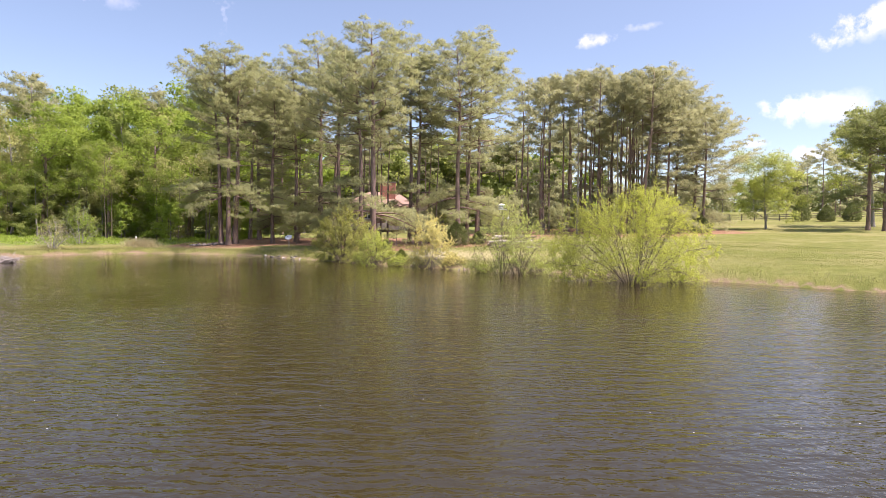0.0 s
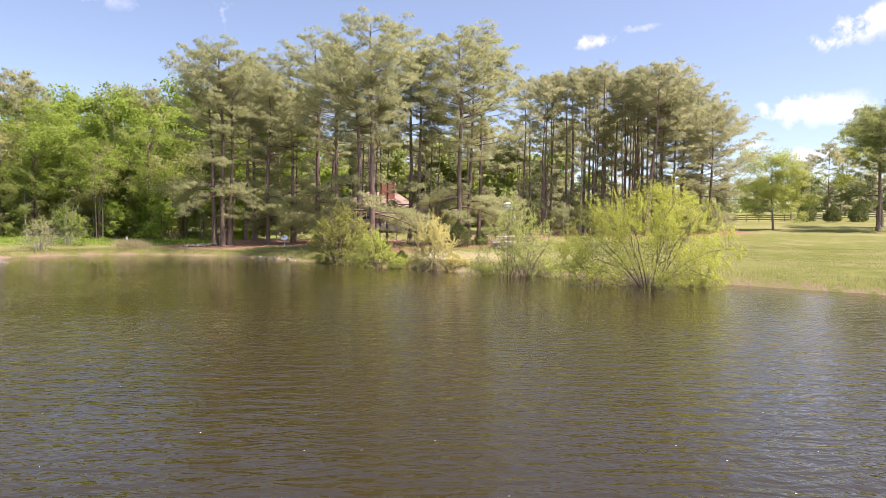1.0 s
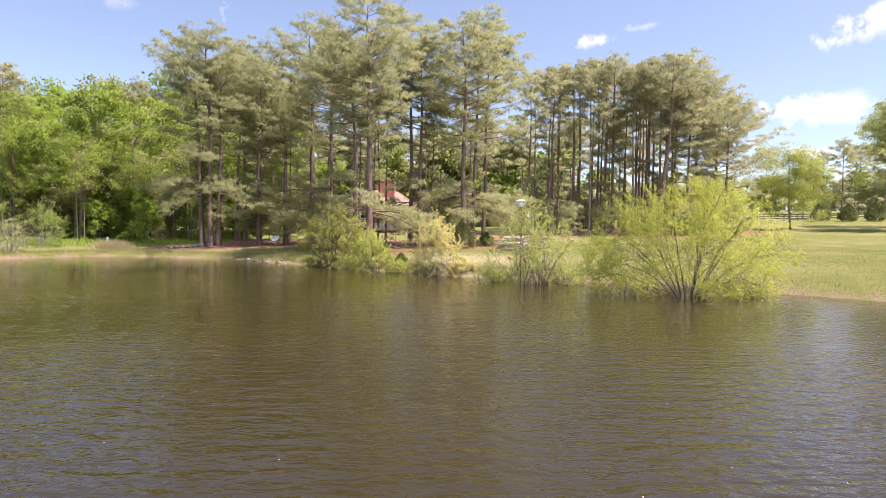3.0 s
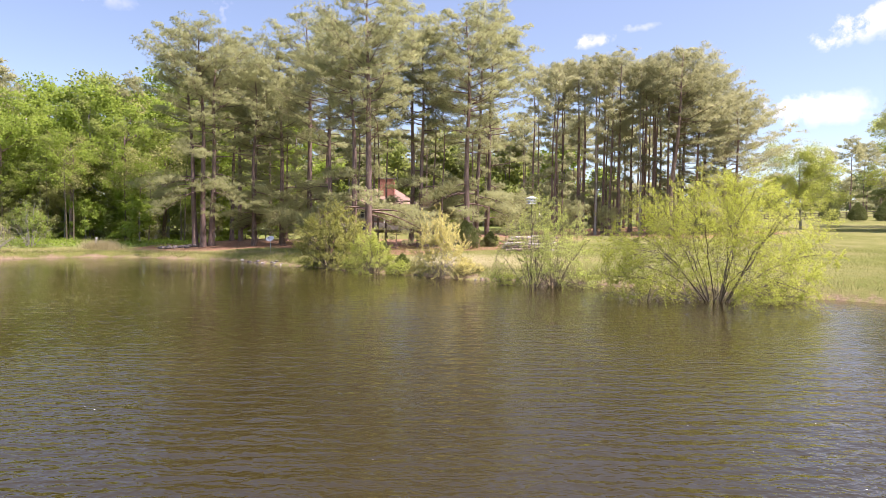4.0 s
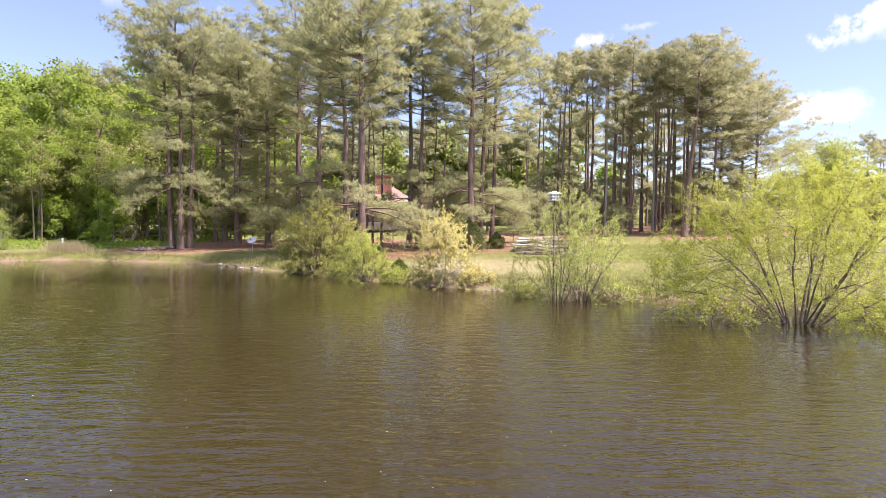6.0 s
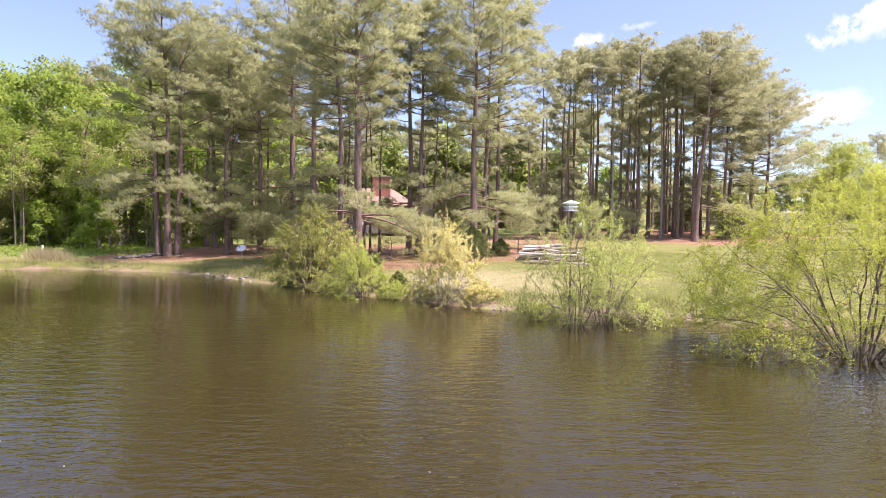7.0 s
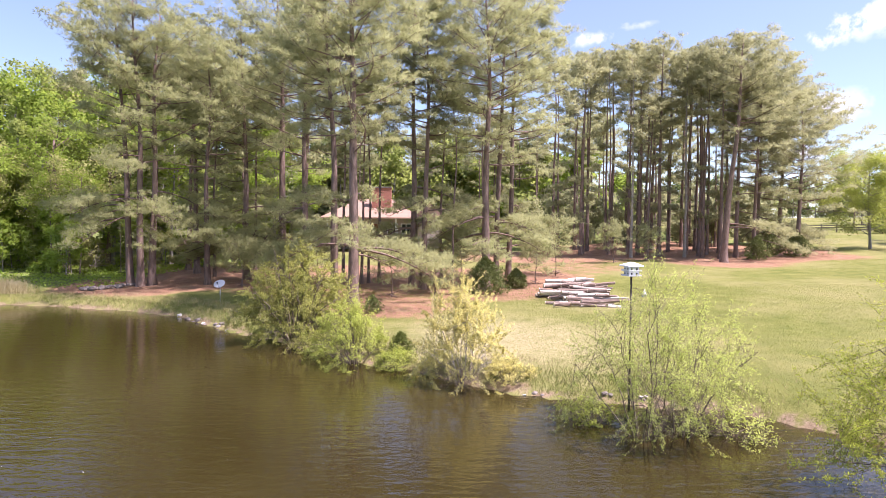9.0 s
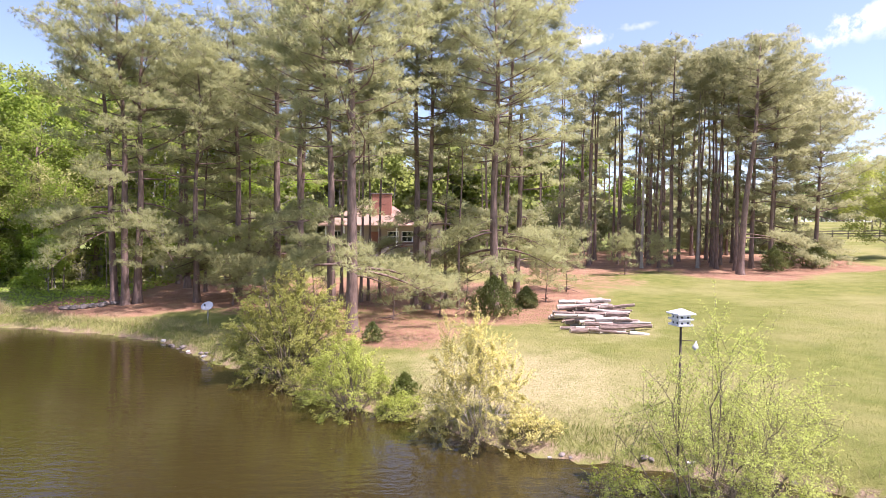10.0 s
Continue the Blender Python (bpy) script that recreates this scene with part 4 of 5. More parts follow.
# ---------------------------------------------------------------- more materials
M_white = surface("white_enamel", (0.70, 0.71, 0.73), (0.82, 0.83, 0.84), 6, 0.4, relief=0.05, depth=0.004, spec=0.5)
M_hole_shade = surface("hole_shade", (0.01, 0.01, 0.012), (0.02, 0.02, 0.022), 8, 0.9, relief=0)
M_pole = surface("brown_pole", (0.035, 0.025, 0.02), (0.09, 0.07, 0.055), 9, 0.6, (1, 1, 0.3))
M_dish = surface("grey_dish", (0.48, 0.49, 0.51), (0.62, 0.63, 0.65), 5, 0.5, relief=0.05, depth=0.004)
M_dark = surface("dark_plastic", (0.02, 0.02, 0.022), (0.05, 0.05, 0.055), 6, 0.5, relief=0.05, depth=0.004)
M_logbark = surface("log_bark", (0.07, 0.045, 0.035), (0.36, 0.27, 0.215), 4.5, 0.95, (0.6, 3, 3), 0.8, 0.03, (0.30, 0.26, 0.22))
M_logpale = surface("peeled_log", (0.36, 0.29, 0.24), (0.72, 0.67, 0.6), 4.0, 0.9, (0.5, 3, 3), 0.4, 0.02, (0.25, 0.2, 0.16))
M_logend = surface("sawn_end", (0.42, 0.34, 0.24), (0.64, 0.55, 0.42), 7, 0.9, relief=0.2, depth=0.01)
M_stone = surface("field_stone", (0.10, 0.085, 0.075), (0.29, 0.25, 0.22), 4, 0.9, relief=0.5, depth=0.03)
M_palestone = surface("pale_stone", (0.42, 0.38, 0.33), (0.66, 0.62, 0.56), 5, 0.9, relief=0.4, depth=0.02)
M_fence = surface("dark_fence_board", (0.06, 0.05, 0.042), (0.16, 0.135, 0.11), 3, 0.85, (0.4, 2, 2))
M_brick = surface("red_brick", (0.24, 0.095, 0.068), (0.38, 0.18, 0.13), 5, 0.9, relief=0.3)
M_roof = surface("tan_shingle", (0.29, 0.185, 0.135), (0.41, 0.28, 0.21), 3, 0.9, (1, 4, 1), 0.3, 0.02)
M_siding = surface("tan_wall", (0.36, 0.29, 0.23), (0.48, 0.4, 0.33), 1.5, 0.8, (0.3, 0.3, 5), 0.2, 0.01)
M_trim = surface("white_trim", (0.72, 0.71, 0.68), (0.84, 0.83, 0.80), 4, 0.6, relief=0.05)
M_carpaint = surface("black_car_paint", (0.010, 0.011, 0.013), (0.022, 0.023, 0.026), 3, 0.25, relief=0, spec=0.6)
M_glass, t, b, _ = material("dark_window_glass")
b.inputs["Base Color"].default_value = (0.02, 0.025, 0.03, 1)
b.inputs["Roughness"].default_value = 0.05
M_chrome, t, b, _ = material("grey_metal")
b.inputs["Base Color"].default_value = (0.5, 0.5, 0.52, 1)
b.inputs["Metallic"].default_value = 1.0
b.inputs["Roughness"].default_value = 0.35
M_grass = foliage("grass_blades", (0.155, 0.19, 0.04), (0.29, 0.312, 0.085), (0.36, 0.41, 0.10), 0.4, 0.6, 0.5)
M_drygrass = foliage("dry_grass_blades", (0.30, 0.25, 0.12), (0.52, 0.46, 0.27), (0.5, 0.44, 0.22), 0.35, 0.7, 0.6)
M_weed = foliage("bank_weeds", (0.10, 0.13, 0.03), (0.23, 0.26, 0.075), (0.3, 0.34, 0.08), 0.4, 0.6, 0.5)


# ---------------------------------------------------------------- shaped solids
def solid(name, bm, mat, bevel=0.0):
    if bevel:
        bmesh.ops.bevel(bm, geom=bm.edges[:], offset=bevel, segments=2, affect="EDGES", profile=0.5)
    me = bpy.data.meshes.new(name)
    bm.to_mesh(me)
    bm.free()
    me.materials.append(mat)
    return me


def box(name, size, mat, bevel=0.01, taper=1.0):
    bm = bmesh.new()
    bmesh.ops.create_cube(bm, size=1.0)
    for v in bm.verts:
        k = taper if v.co.z > 0 else 1.0
        v.co = Vector((v.co.x * size[0] * k, v.co.y * size[1] * k, v.co.z * size[2]))
    return solid(name, bm, mat, bevel)


def rod(name, pts, radii, mat, sides=10):
    tb = Tubes()
    tb.add(pts, radii, sides)
    return tb.mesh(name, mat)


def lathe(name, profile, mat, sides=20):
    """A turned shape: profile of (radius, z)."""
    verts, faces = [], []
    for r, z in profile:
        for s in range(sides):
            a = 2 * math.pi * s / sides
            verts.append((r * math.cos(a), r * math.sin(a), z))
    for i in range(len(profile) - 1):
        for s in range(sides):
            faces.append((i * sides + s, i * sides + (s + 1) % sides, (i + 1) * sides + (s + 1) % sides, (i + 1) * sides + s))
    faces.append(tuple(range(sides - 1, -1, -1)))
    faces.append(tuple((len(profile) - 1) * sides + s for s in range(sides)))
    me = mesh_from(name, verts, faces, mat)
    me.polygons.foreach_set("use_smooth", [True] * len(me.polygons))
    return me


def stone(name, seed, sx, sy, sz, mat):
    rng = random.Random(seed)
    bm = bmesh.new()
    bmesh.ops.create_icosphere(bm, subdivisions=2, radius=1.0)
    off = Vector((rng.uniform(0, 50), rng.uniform(0, 50), rng.uniform(0, 50)))
    for v in bm.verts:
        k = 1 + 0.45 * noise.noise(v.co * 1.3 + off)
        v.co = Vector((v.co.x * sx * k, v.co.y * sy * k, max(-0.55, v.co.z) * sz * k))
    return solid(name, bm, mat)


# ---------------------------------------------------------------- bird house on its pole
def bird_house(x, y, top):
    z0 = -0.6
    t = thing("bird_house", x, y, 0.0, "white two-storey bird house on a tall dark pole over the bank", "bird house", rz=14)
    zb = top - 0.41
    part("pole", rod("pole", [(0, 0, z0), (0.01, 0, 1.8), (0, 0, zb)], [0.032, 0.03, 0.028], M_pole), t, "dark brown metal pole")
    for k in range(2):
        z = zb + 0.14 * k
        tray = part("tray", box("tray", (0.42, 0.42, 0.018), M_white, 0.006), t, m=pose(0, 0, z + 0.011))
        floor_box = part("storey", box("storey", (0.31, 0.31, 0.12), M_white, 0.005), t, m=pose(0, 0, z + 0.078))
        for sx, sy, rz in ((0, -1, 0), (0, 1, 180), (1, 0, 90), (-1, 0, -90)):
            for u in (-0.08, 0.08):
                # solid near-black disc on the wall: the shade inside an opening, put in as colour
                hole = lathe("entrance", [(0.024, -0.004), (0.026, 0.0), (0.026, 0.004)], M_hole_shade, 14)
                part("entrance", hole, floor_box, m=pose(sx * 0.156 + (u if sy else 0), sy * 0.156 + (u if sx else 0), -0.005, 90, 0, rz))
            rail = box("rail", (0.42, 0.008, 0.028), M_white, 0.002)
            part("rail", rail, tray, m=pose(sx * 0.209, sy * 0.209, 0.02, 0, 0, rz))
    bm = bmesh.new()
    h = 0.245
    base = [bm.verts.new((a * h, c * h, 0)) for a, c in ((-1, -1), (1, -1), (1, 1), (-1, 1))]
    eave = [bm.verts.new((a * h, c * h, 0.03)) for a, c in ((-1, -1), (1, -1), (1, 1), (-1, 1))]
    cap = [bm.verts.new((a * 0.03, c * 0.03, 0.125)) for a, c in ((-1, -1), (1, -1), (1, 1), (-1, 1))]
    bm.faces.new(base[::-1])
    bm.faces.new(cap)
    for i in range(4):
        j = (i + 1) % 4
        bm.faces.new((base[i], base[j], eave[j], eave[i]))
        bm.faces.new((eave[i], eave[j], cap[j], cap[i]))
    part("roof", solid("roof", bm, M_white), t, "white hipped roof", pose(0, 0, zb + 0.28))
    bar = part("perch_bar", rod("perch_bar", [(-0.06, 0, 0.02), (0.48, 0, -0.03)], [0.008, 0.008], M_pole, 8), t, m=pose(0, 0, top - 0.78))
    for nm, px, mat, s in (("gourd", 0.44, M_white, 0.85),):
        g = lathe("gourd", [(0.012, 0.0), (0.02, -0.03), (0.035, -0.08), (0.075, -0.14), (0.09, -0.2), (0.07, -0.26), (0.02, -0.285)], mat, 16)
        part(nm, g, bar, "hanging gourd nest", pose(px, 0, -0.02, 0, 8, 0) @ Matrix.Scale(s, 4))
    return t


bird_house(3.69, 39.92, 4.5)


# ---------------------------------------------------------------- satellite dish by the bank
def satellite_dish(x, y):
    z = ground_at(x, y)
    t = thing("satellite_dish", x, y, z, "pale grey oval satellite dish on a thin pole in the grass", "satellite dish")
    part("pole", rod("pole", [(0, 0, -0.2), (0, 0, 1.0)], [0.026, 0.026], M_chrome), t)
    d = lathe("reflector", [(0.02, 0.0), (0.15, 0.012), (0.28, 0.04), (0.36, 0.075), (0.375, 0.085), (0.36, 0.09), (0.28, 0.055), (0.15, 0.027), (0.02, 0.016)], M_dish, 28)
    r = part("reflector", d, t, "oval grey reflector", pose(0, -0.03, 1.08, 50, 0, -14) @ Matrix.Diagonal((1.0, 0.8, 1, 1)))
    part("bracket", box("bracket", (0.08, 0.1, 0.14), M_chrome, 0.01), t, m=pose(0, 0.02, 1.02, 30))
    arm = part("feed_arm", rod("feed_arm", [(0, -0.02, 1.0), (0, -0.25, 0.97), (0, -0.48, 1.2)], [0.014, 0.014, 0.012], M_chrome, 8), t)
    part("feed_horn", box("feed_horn", (0.07, 0.12, 0.07), M_dark, 0.015), t, "dark feed horn", pose(0, -0.47, 1.23, -40))
    return t


satellite_dish(-15.4, 59.9)


# ---------------------------------------------------------------- pile of cut logs
def log(length, r, mat, seed):
    rng = np.random.default_rng(seed)
    n, sides = 9, 12
    xs = np.linspace(-length / 2, length / 2, n)
    cy, cz = np.cumsum(rng.normal(0, 0.012, n)), np.cumsum(rng.normal(0, 0.008, n))
    lobes = rng.normal(0, 0.06, (sides,))
    verts, faces = [], []
    for i in range(n):
        rr = r * (1.05 - 0.16 * i / n) * (1 + rng.normal(0, 0.025))
        for s in range(sides):
            a = 2 * math.pi * s / sides
            k = rr * (1 + lobes[s] + rng.normal(0, 0.02))
            verts.append((xs[i], cy[i] + k * math.cos(a), cz[i] + k * math.sin(a)))
    for i in range(n - 1):
        for s in range(sides):
            faces.append((i * sides + s, (i + 1) * sides + s, (i + 1) * sides + (s + 1) % sides, i * sides + (s + 1) % sides))
    me = mesh_from("log", verts, faces, mat)
    ends = [verts[s] for s in range(sides)], [verts[(n - 1) * sides + s] for s in range(sides)]
    caps = []
    for e, sg in ((ends[0], -1), (ends[1], 1)):
        e = [(p[0] + sg * 0.012, p[1], p[2]) for p in e]
        caps.append(mesh_from("sawn_face", e + [(p[0] - sg * 0.03, p[1], p[2]) for p in e], [tuple(range(sides))[:: -sg]] + [(s, (s + 1) % sides, sides + (s + 1) % sides, sides + s)[::sg] for s in range(sides)], M_logend))
    return me, caps


rl = random.Random(11)
HEAP = [(61.0 - 0.205 * k, max(1, round(6.0 - 0.2 * k + rl.uniform(-0.8, 0.8)))) for k in range(27)]
n_log = 0
for y0, high in HEAP:
    for lay in range(high):
        n_log += 1
        r = rl.uniform(0.06, 0.125)
        ln = rl.choice((rl.uniform(0.6, 1.4), rl.uniform(1.4, 2.6), rl.uniform(2.2, 3.3))) * (1.0 if y0 > 58 else 1.3)
        pale = rl.random() < (0.3 if y0 > 58.8 else 0.6)
        me, caps = log(ln, r, M_logpale if pale else M_logbark, 700 + n_log)
        y = y0 + lay * 0.1 + rl.uniform(-0.05, 0.05)
        x = 6.4 + rl.uniform(-1.1, 1.0) + (61 - y0) * 0.1
        z = ground_at(x, y) + 0.07 + lay * 0.175 + rl.uniform(-0.01, 0.02)
        ob = tagged(part("cut_log", me, None, "", pose(x, y, z, rl.uniform(0, 360), rl.uniform(-5, 5), rl.uniform(-14, 14) + 3)),
                    "peeled pale grey log lying in the log pile" if pale else "cut log with brown-grey bark in the log pile", "log", "logs of the pile")
        for cp in caps:
            part("sawn_face", cp, ob, "pale sawn end")

# ---------------------------------------------------------------- stones
rs = random.Random(21)
for k in range(16):
    u = k / 15
    x, y = -27.4 + 2.6 * u + rs.uniform(-0.15, 0.15), 66.0 + 2.0 * u + rs.uniform(-0.3, 0.3)
    s = rs.uniform(0.16, 0.30)
    tagged(part("stone", stone("stone", 800 + k, s * 1.3, s, s * 0.7, M_stone), None, "", pose(x, y, ground_at(x, y) + s * 0.25, 0, 0, rs.uniform(0, 360))),
           "rough grey-brown field stone in a low row by the pines", "stone", "row of stones")
for k in range(26):
    a = rs.uniform(0, 1)
    x, y = (-17.6 + 5.4 * a, 58.6 - 5.3 * a) if k < 14 else (0.2 + 8.0 * a, 42.45 - 2.6 * a)
    s = rs.uniform(0.07, 0.17) if k < 14 else rs.uniform(0.05, 0.10)
    y += rs.uniform(-0.15, 0.25)
    tagged(part("stone", stone("stone", 850 + k, s * 1.3, s, s * 0.7, M_palestone if k % 4 == 0 else M_stone), None, "", pose(x, y, ground_at(x, y) + s * 0.2, 0, 0, rs.uniform(0, 360))),
           "small pale stone at the water's edge", "stone", "stones along the shore")

# ---------------------------------------------------------------- house behind the trees
def house():
    hx, hy = -11.6, 108.0
    g = ground_at(hx, hy) + 1.5
    t = thing("house", hx, hy, g, "single-storey tan house with tan hipped roof and wide brick chimney", "house")
    W, D, H = 12.2, 9.0, 2.9
    part("wall", box("wall", (W, D, H + 1.4), M_siding, 0.02), t, m=pose(0, D / 2, H / 2 - 0.7))
    part("plinth", box("plinth", (W + 0.1, D + 0.1, 0.6), M_brick, 0.02), t, "red brick plinth", pose(0, D / 2, 0.0))
    bm = bmesh.new()
    e = 0.7
    lo = [bm.verts.new(p) for p in ((-W / 2 - e, -e - 1.6, 0), (W / 2 + e, -e - 1.6, 0), (W / 2 + e, D + e, 0), (-W / 2 - e, D + e, 0))]
    up = [bm.verts.new((p.co.x, p.co.y, 0.16)) for p in lo]
    rg = [bm.verts.new((-W / 2 + 3.6, D / 2, 2.9)), bm.verts.new((W / 2 - 3.6, D / 2, 2.9))]
    bm.faces.new(lo[::-1])
    for i in range(4):
        bm.faces.new((lo[i], lo[(i + 1) % 4], up[(i + 1) % 4], up[i]))
    bm.faces.new((up[0], up[1], rg[1], rg[0]))
    bm.faces.new((up[2], up[3], rg[0], rg[1]))
    bm.faces.new((up[1], up[2], rg[1]))
    bm.faces.new((up[3], up[0], rg[0]))
    part("roof", solid("roof", bm, M_roof), t, "tan shingled hipped roof", pose(0, 0, H))
    c = part("chimney", box("chimney", (2.7, 1.2, 5.2), M_brick, 0.03), t, "wide red brick chimney", pose(1.2, 1.6, H + 1.75))
    part("cap", box("cap", (2.9, 1.4, 0.18), M_stone, 0.03), c, "grey chimney cap", pose(0, 0, 2.69))
    for k, px in enumerate((-4.6, -2.2, 2.9, 4.8)):
        w = part("window", box("window", (1.5, 0.12, 1.5), M_trim, 0.02), t, "white framed window", pose(px, -0.05, 1.5))
        for sx in (-0.34, 0.34):
            for sz in (-0.34, 0.34):
                part("pane", box("pane", (0.6, 0.03, 0.6), M_glass, 0.005), w, m=pose(sx, -0.065, sz))
    dr = part("door", box("door", (1.0, 0.1, 2.1), M_brick, 0.02), t, "red-brown front door", pose(0.4, -0.04, 1.1))
    part("door_handle", rod("door_handle", [(0, 0, -0.06), (0, -0.05, 0), (0, 0, 0.06)], [0.012] * 3, M_chrome, 6), dr, m=pose(0.38, -0.06, 0))
    for px in (-5.9, -3.5, -1.2, 1.2, 3.5, 5.9):
        part("porch_post", box("porch_post", (0.18, 0.18, H + 1.0), M_trim, 0.02), t, m=pose(px, -1.8, H / 2 - 0.5))
    part("porch_floor", box("porch_floor", (W, 2.3, 1.2), M_stone, 0.03), t, m=pose(0, -1.1, -0.55))
    # gabled wing
    part("wing_wall", box("wing_wall", (3.2, 6.0, 4.4), M_siding, 0.02), t, "tan gabled wing", pose(8.0, 4.0, 1.0))
    bm = bmesh.new()
    a = [bm.verts.new(p) for p in ((-2.1, -3.5, 0), (2.1, -3.5, 0), (0, -3.5, 2.1), (-2.1, 3.5, 0), (2.1, 3.5, 0), (0, 3.5, 2.1))]
    for f in ((0, 1, 2), (5, 4, 3), (0, 2, 5, 3), (1, 4, 5, 2), (0, 3, 4, 1)):
        bm.faces.new([a[i] for i in f])
    part("wing_roof", solid("wing_roof", bm, M_roof), t, "pale gabled roof", pose(8.0, 4.0, 3.2))
    return t


house()


# ---------------------------------------------------------------- dark car parked by the house
def car(x, y, rz):
    t = thing("car", x, y, ground_at(x, y), "black estate car parked beyond the pines", "car", rz=rz)
    bm = bmesh.new()
    prof = [(-2.25, 0.32), (-2.3, 0.75), (-2.15, 0.98), (-1.0, 1.04), (2.1, 1.06), (2.28, 0.85), (2.25, 0.32)]
    lf = [bm.verts.new((a, -0.88, c)) for a, c in prof]
    rt = [bm.verts.new((a, 0.88, c)) for a, c in prof]
    bm.faces.new(lf)
    bm.faces.new(rt[::-1])
    for i in range(len(prof)):
        j = (i + 1) % len(prof)
        bm.faces.new((lf[j], lf[i], rt[i], rt[j]))
    body = part("body", solid("body", bm, M_carpaint, 0.05), t)
    bm = bmesh.new()
    prof = [(-1.1, 1.0), (-0.4, 1.5), (1.5, 1.52), (2.15, 1.02)]
    lf = [bm.verts.new((a, -0.8 + 0.12 * (c > 1.2), c)) for a, c in prof]
    rt = [bm.verts.new((a, 0.8 - 0.12 * (c > 1.2), c)) for a, c in prof]
    bm.faces.new(lf)
    bm.faces.new(rt[::-1])
    for i in range(4):
        j = (i + 1) % 4
        bm.faces.new((lf[j], lf[i], rt[i], rt[j]))
    part("cabin_glass", solid("cabin_glass", bm, M_glass, 0.03), t, "dark tinted windows")
    part("roof_panel", box("roof_panel", (1.8, 1.3, 0.05), M_carpaint, 0.02), t, m=pose(0.55, 0, 1.53))
    for wx in (-1.45, 1.4):
        for wy in (-0.82, 0.82):
            w = part("wheel", lathe("wheel", [(0.30, -0.1), (0.335, -0.07), (0.335, 0.07), (0.30, 0.1)], M_dark, 24), t, m=pose(wx, wy, 0.33, 90))
            part("rim", lathe("rim", [(0.2, -0.106), (0.21, 0.0), (0.2, 0.106)], M_chrome, 20), w)
    for wy in (-0.62, 0.62):
        part("headlight", box("headlight", (0.06, 0.34, 0.14), M_white, 0.02), t, m=pose(-2.27, wy, 0.78))
    return t


car(-14.6, 104.4, 6)


# ---------------------------------------------------------------- field fence and clipped evergreens
def fence(x0, y0, x1, y1):
    n = int(math.hypot(x1 - x0, y1 - y0) / 2.6)
    t = thing("field_fence", x0, y0, ground_at(x0, y0), "dark three-board wooden field fence along the pasture", "fence")
    pts = []
    for i in range(n + 1):
        x, y = x0 + (x1 - x0) * i / n, y0 + (y1 - y0) * i / n
        pts.append(Vector((x - x0, y - y0, ground_at(x, y) - ground_at(x0, y0))))
    post = box("post", (0.15, 0.15, 1.75), M_fence, 0.01)
    board = box("board", (2.62, 0.04, 0.15), M_fence, 0.006)
    for i, p in enumerate(pts):
        part("post", post, t, m=pose(p.x, p.y, p.z + 0.65))
        if i < n:
            q = pts[i + 1]
            d = q - p
            for h in (0.45, 0.88, 1.32):
                part("board", board, t, m=pose((p.x + q.x) / 2, (p.y + q.y) / 2 - 0.1, (p.z + q.z) / 2 + h, 0, -math.degrees(math.atan2(d.z, math.hypot(d.x, d.y))), math.degrees(math.atan2(d.y, d.x))))
    return t


fence(44, 136, 150, 124)


def evergreen(seed, height, half, mat=None, leaves=2600, leaf=(0.16, 0.06), ragged=1.0):
    """A dense dark conical shrub: stem and sprays set in an uneven cone."""
    rng = np.random.default_rng(seed)
    st = Tubes()
    st.add([(0, 0, -0.2), (0, 0, height * 0.5), (0.03, 0, height * 0.9)], [0.06 * height / 3, 0.04 * height / 3, 0.01], 6)
    z = rng.uniform(0.02, 1, leaves) ** 0.9
    az = rng.uniform(0, 6.28, leaves)
    r = half * np.minimum(1, (z + 0.25) * 2.4) * (1 - z**2.4) * (1 + ragged * (0.3 * np.sin(az * 3 + z * 9 + seed) + 0.22 * np.sin(az * 5 - z * 17))) * rng.uniform(0.6, 1.05, leaves) ** 0.5
    cen = np.stack([r * np.cos(az), r * np.sin(az), z * height], -1)
    q = leaf_quads(rng, cen, *leaf, flat=0.0, droop=-0.5)
    return st.mesh("trunk", M_bark), None, mesh_tris("foliage", q, mat or M_juniper, 4)


def shrub(seed, x, y, height, half, label, leaves=2600, leaf=(0.16, 0.06), name="juniper", mat=None, ragged=1.0):
    p = evergreen(seed, height, half, mat, leaves, leaf, ragged)
    t = thing(name, x, y, ground_at(x, y), label, "shrub")
    part("trunk", p[0], t)
    tagged(part("foliage", p[2], t), kind="stuff")


shrub(900, 1.1, 62.2, 2.4, 1.3, "dark green juniper at the foot of a pine", 5200, (0.2, 0.06))
shrub(901, 3.5, 65.4, 1.3, 0.7, "small dark juniper among the pines", 2600, (0.2, 0.06))
shrub(902, -5.4, 54.4, 0.9, 0.45, "low dark green seedling in the straw", 1200, (0.14, 0.05))
shrub(903, -3.4, 46.9, 0.75, 0.42, "small bright green shrub on the bank", 1200, (0.12, 0.06), "green_shrub", M_weed)
shrub(904, 37.2, 89.2, 2.6, 1.3, "dark juniper at the edge of the grove", 3200, (0.24, 0.08))
shrub(905, 34.6, 90.5, 3.4, 1.3, "dark juniper at the edge of the grove", 3200, (0.24, 0.08))
shrub(906, 31.5, 86.8, 2.4, 1.1, "dark juniper at the edge of the grove", 2600, (0.24, 0.08))
shrub(907, 73.8, 127.0, 5.2, 1.7, "clipped dark evergreen standing before the fence", 5200, (0.26, 0.11), ragged=0.25)
shrub(908, 76.6, 123.2, 3.3, 1.6, "low clipped dark evergreen before the fence", 5200, (0.26, 0.11), ragged=0.25)
shrub(909, 81.1, 122.2, 3.6, 1.7, "low clipped dark evergreen before the fence", 5200, (0.26, 0.11), ragged=0.25)
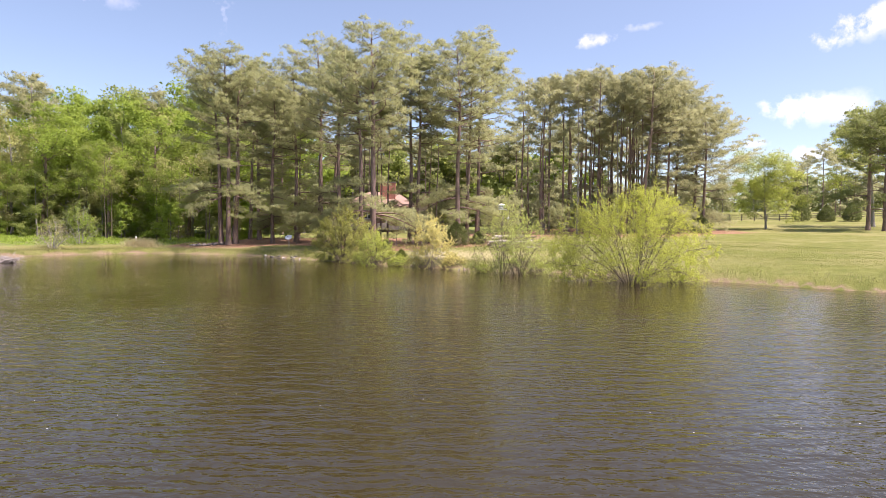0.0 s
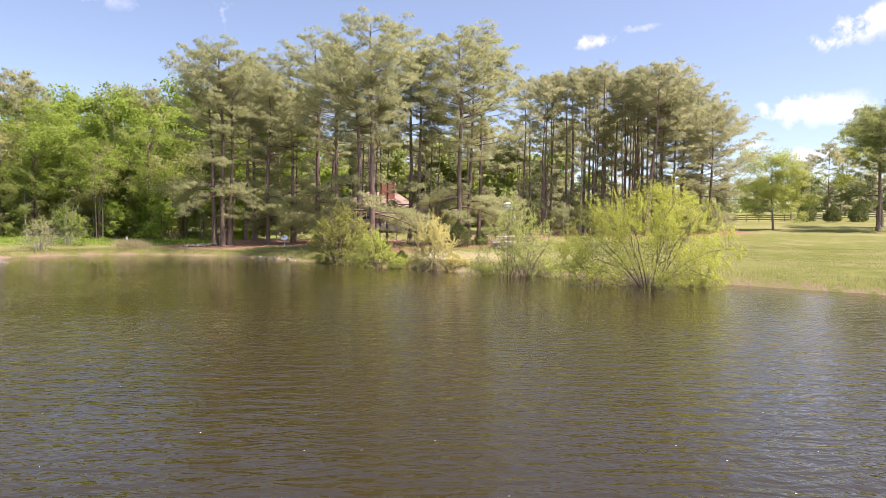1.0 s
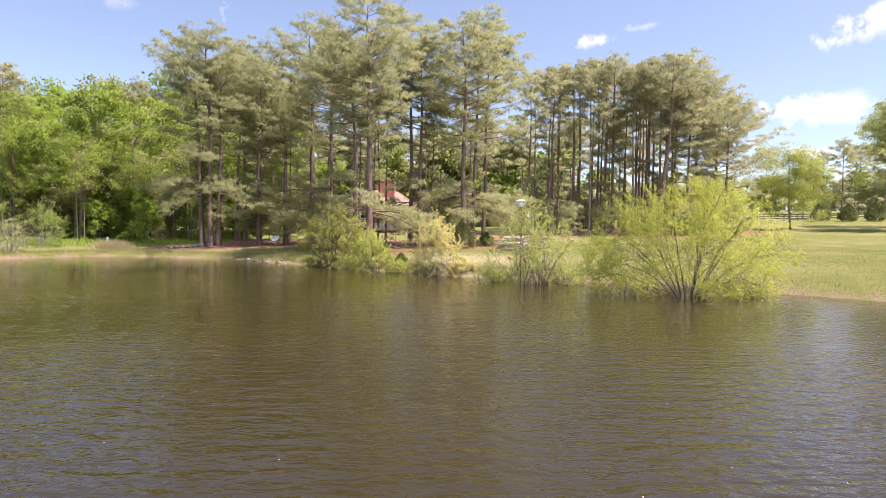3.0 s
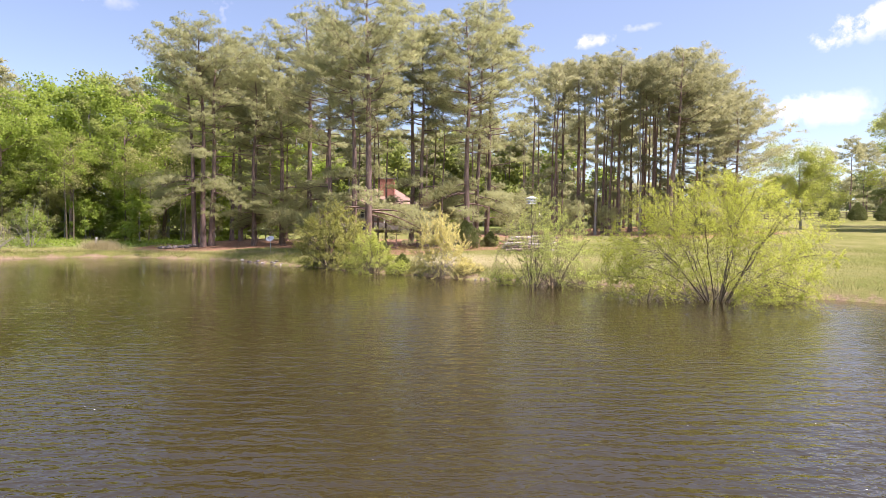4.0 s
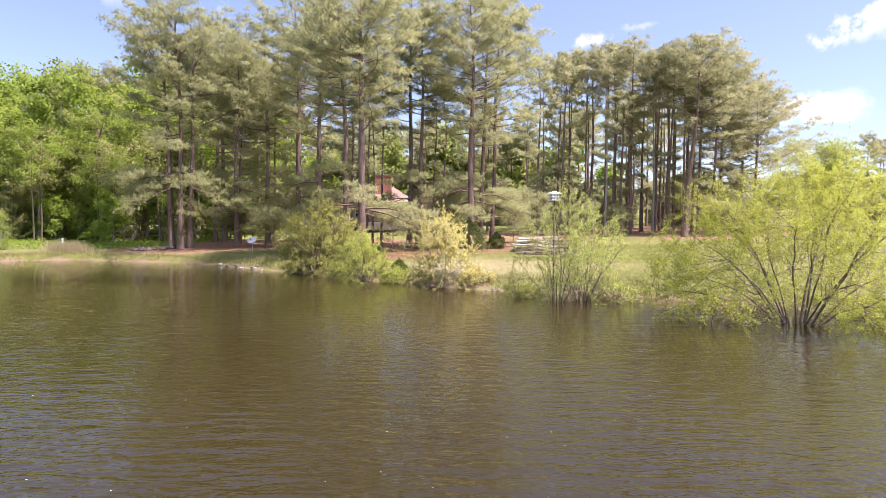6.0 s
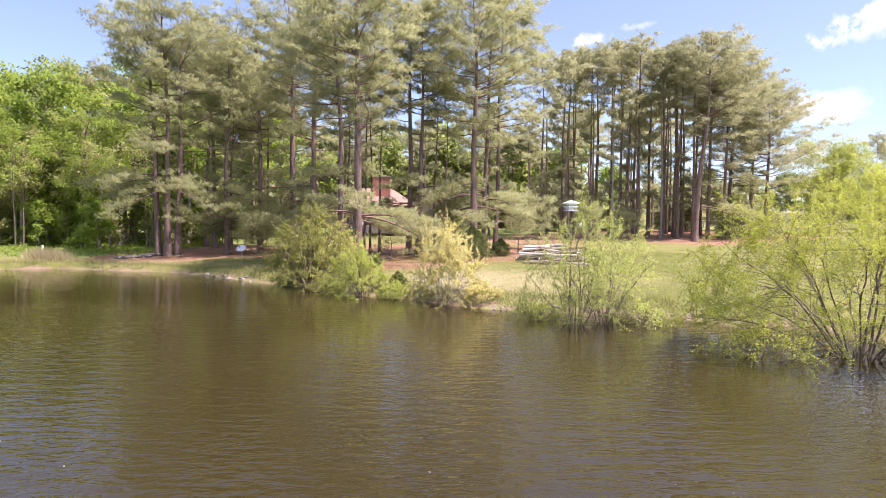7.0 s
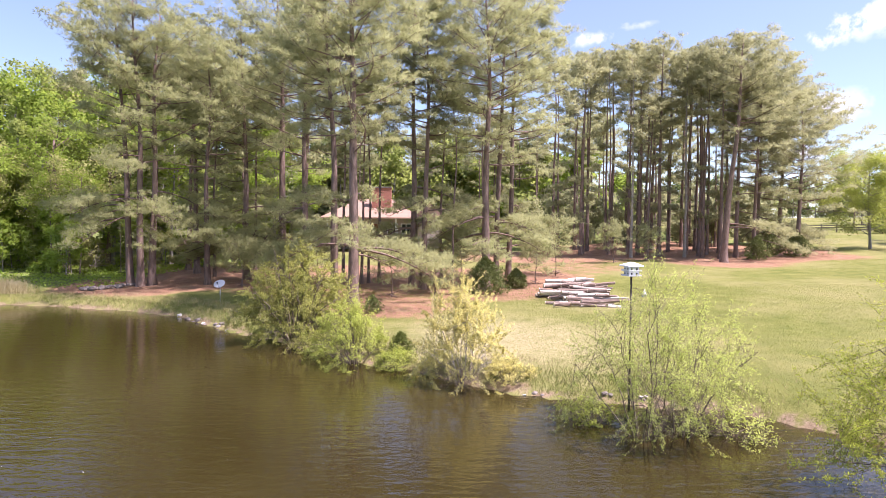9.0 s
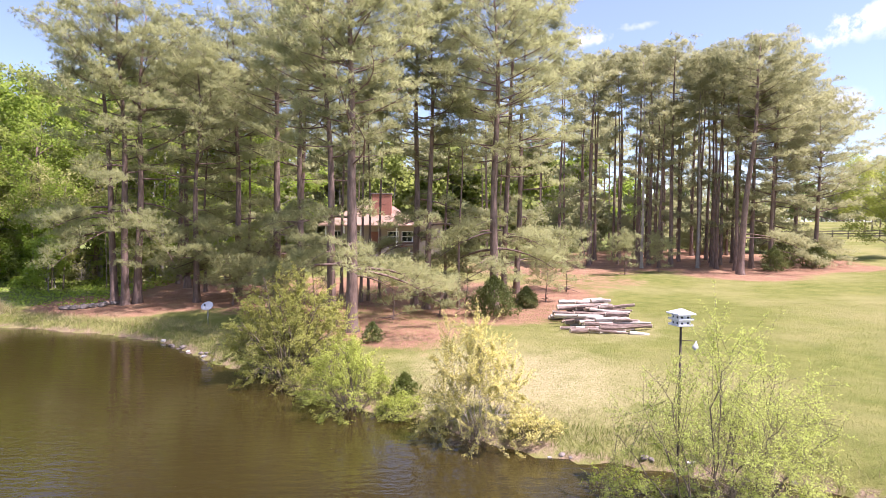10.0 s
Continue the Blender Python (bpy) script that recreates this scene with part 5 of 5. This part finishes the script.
shrub(910, 90.0, 121.0, 3.6, 1.7, "low clipped dark evergreen before the fence", 5200, (0.26, 0.11), ragged=0.25)

# ---------------------------------------------------------------- grass, weeds and reeds
def blades(rng, x, y, z, length, width, lean=0.5):
    n = len(x)
    p = np.stack([x, y, z], -1)
    az = rng.uniform(0, 6.28, n)
    side = np.stack([np.cos(az), np.sin(az), 0 * az], -1)
    d = unit(np.stack([rng.normal(0, lean, n), rng.normal(0, lean, n), np.ones(n)], -1))
    ln = (length * rng.uniform(0.5, 1.3, n))[:, None]
    return np.stack([p - side * width / 2, p + side * width / 2, p + d * ln], 1)


def scatter(rng, n, x0, x1, y0, y1, s0, s1):
    x, y = rng.uniform(x0, x1, n), rng.uniform(y0, y1, n)
    s = shore(x, y)
    keep = (s > s0) & (s < s1)
    return x[keep], y[keep]


rg = np.random.default_rng(77)
x, y = scatter(rg, 600000, -46, 26, 26, 74, 0.12, 1.5)
keep = (x < 8) | (rg.uniform(0, 1, len(x)) < 0.2)
x, y = x[keep], y[keep]
tall = blades(rg, x, y, land(x, y) - 0.02, np.where(x < 8, np.where(x < -13, 0.2, 0.3), 0.18), 0.02)
tagged(new("bank_grass", mesh_tris("bank_grass", tall, M_weed)), "rough green grass fringing the pond bank", "grass", kind="stuff")
x, y = scatter(rg, 260000, -46, 26, 26, 74, 0.0, 2.6)
keep = (x < 8) | (rg.uniform(0, 1, len(x)) < 0.25)
x, y = x[keep], y[keep]
tagged(new("dry_grass", mesh_tris("dry_grass", blades(rg, x, y, land(x, y) - 0.02, np.where(x < -13, 0.36, 0.26), 0.018, 0.8), M_drygrass)), "straw-coloured dead grass along the bank", "grass", kind="stuff")
x, y = scatter(rg, 150000, -8, 34, 34, 66, 1.0, 40)
tagged(new("lawn_grass", mesh_tris("lawn_grass", blades(rg, x, y, land(x, y) - 0.01, 0.10, 0.014, 0.9), M_grass)), "short spring lawn grass", "grass", kind="stuff")
x = rg.normal(0, 0.8, 2600) - 32.7
y = rg.normal(0, 0.4, 2600) + 65.4
tagged(new("reed_clump", mesh_tris("reed_clump", blades(rg, x, y, land(x, y) - 0.02, 0.9, 0.03, 0.5), M_drygrass)), "tan clump of dry reeds behind the bank", "reeds", kind="stuff")


# ---------------------------------------------------------------- brush islet, bare trees
def brush_heap(x, y):
    rng = np.random.default_rng(41)
    tb = Tubes()
    for k in range(150):
        a, r = rng.uniform(0, 6.28), 1.3 * math.sqrt(rng.uniform(0, 1))
        p = np.array([r * math.cos(a) * 1.3, r * math.sin(a) * 0.7, 0.42 * (1 - r / 2.0) + rng.uniform(-0.05, 0.12)])
        d = unit(np.array([rng.normal(), rng.normal() * 0.6, rng.normal() * 0.22])) * rng.uniform(0.3, 0.8)
        tb.add([p - d, p, p + d], [0.012, 0.018, 0.008], 4)
    t = thing("brush_heap", x, y, 0.0, "low heap of grey sticks and mud standing in the water", "brush heap")
    tagged(part("sticks", tb.mesh("sticks", M_deadwood), t), kind="stuff")
    part("mound", stone("mound", 42, 1.5, 0.95, 0.36, M_stone), t, m=pose(0, 0, 0.02))


brush_heap(-33.6, 45.4)

marker = thing("marker_post", -33.9, 66.6, ground_at(-33.9, 66.6), "short white marker post standing behind the reeds", "post")
part("post", box("post", (0.12, 0.12, 1.0), M_trim, 0.015), marker, m=pose(0, 0, 0.35, 0, 2))
part("cap", box("cap", (0.15, 0.15, 0.04), M_trim, 0.01), marker, m=pose(0.02, 0, 0.87))

# petals and pollen flecks afloat
n = 380
x, y = rg.uniform(-30, 22, n), 8 + 36 * rg.uniform(0, 1, n) ** 1.2
keep = shore(x, y) < -1.0
cen = np.stack([x, y, 0 * x + 0.004], -1)[keep]
flecks = leaf_quads(rg, cen, 0.024, 0.02, flat=1.0)
flecks[:, :, 2] = 0.004
tagged(new("floating_petals", mesh_tris("floating_petals", flecks, M_trim, 4)), "tiny white petals floating on the water", "petals", kind="stuff")
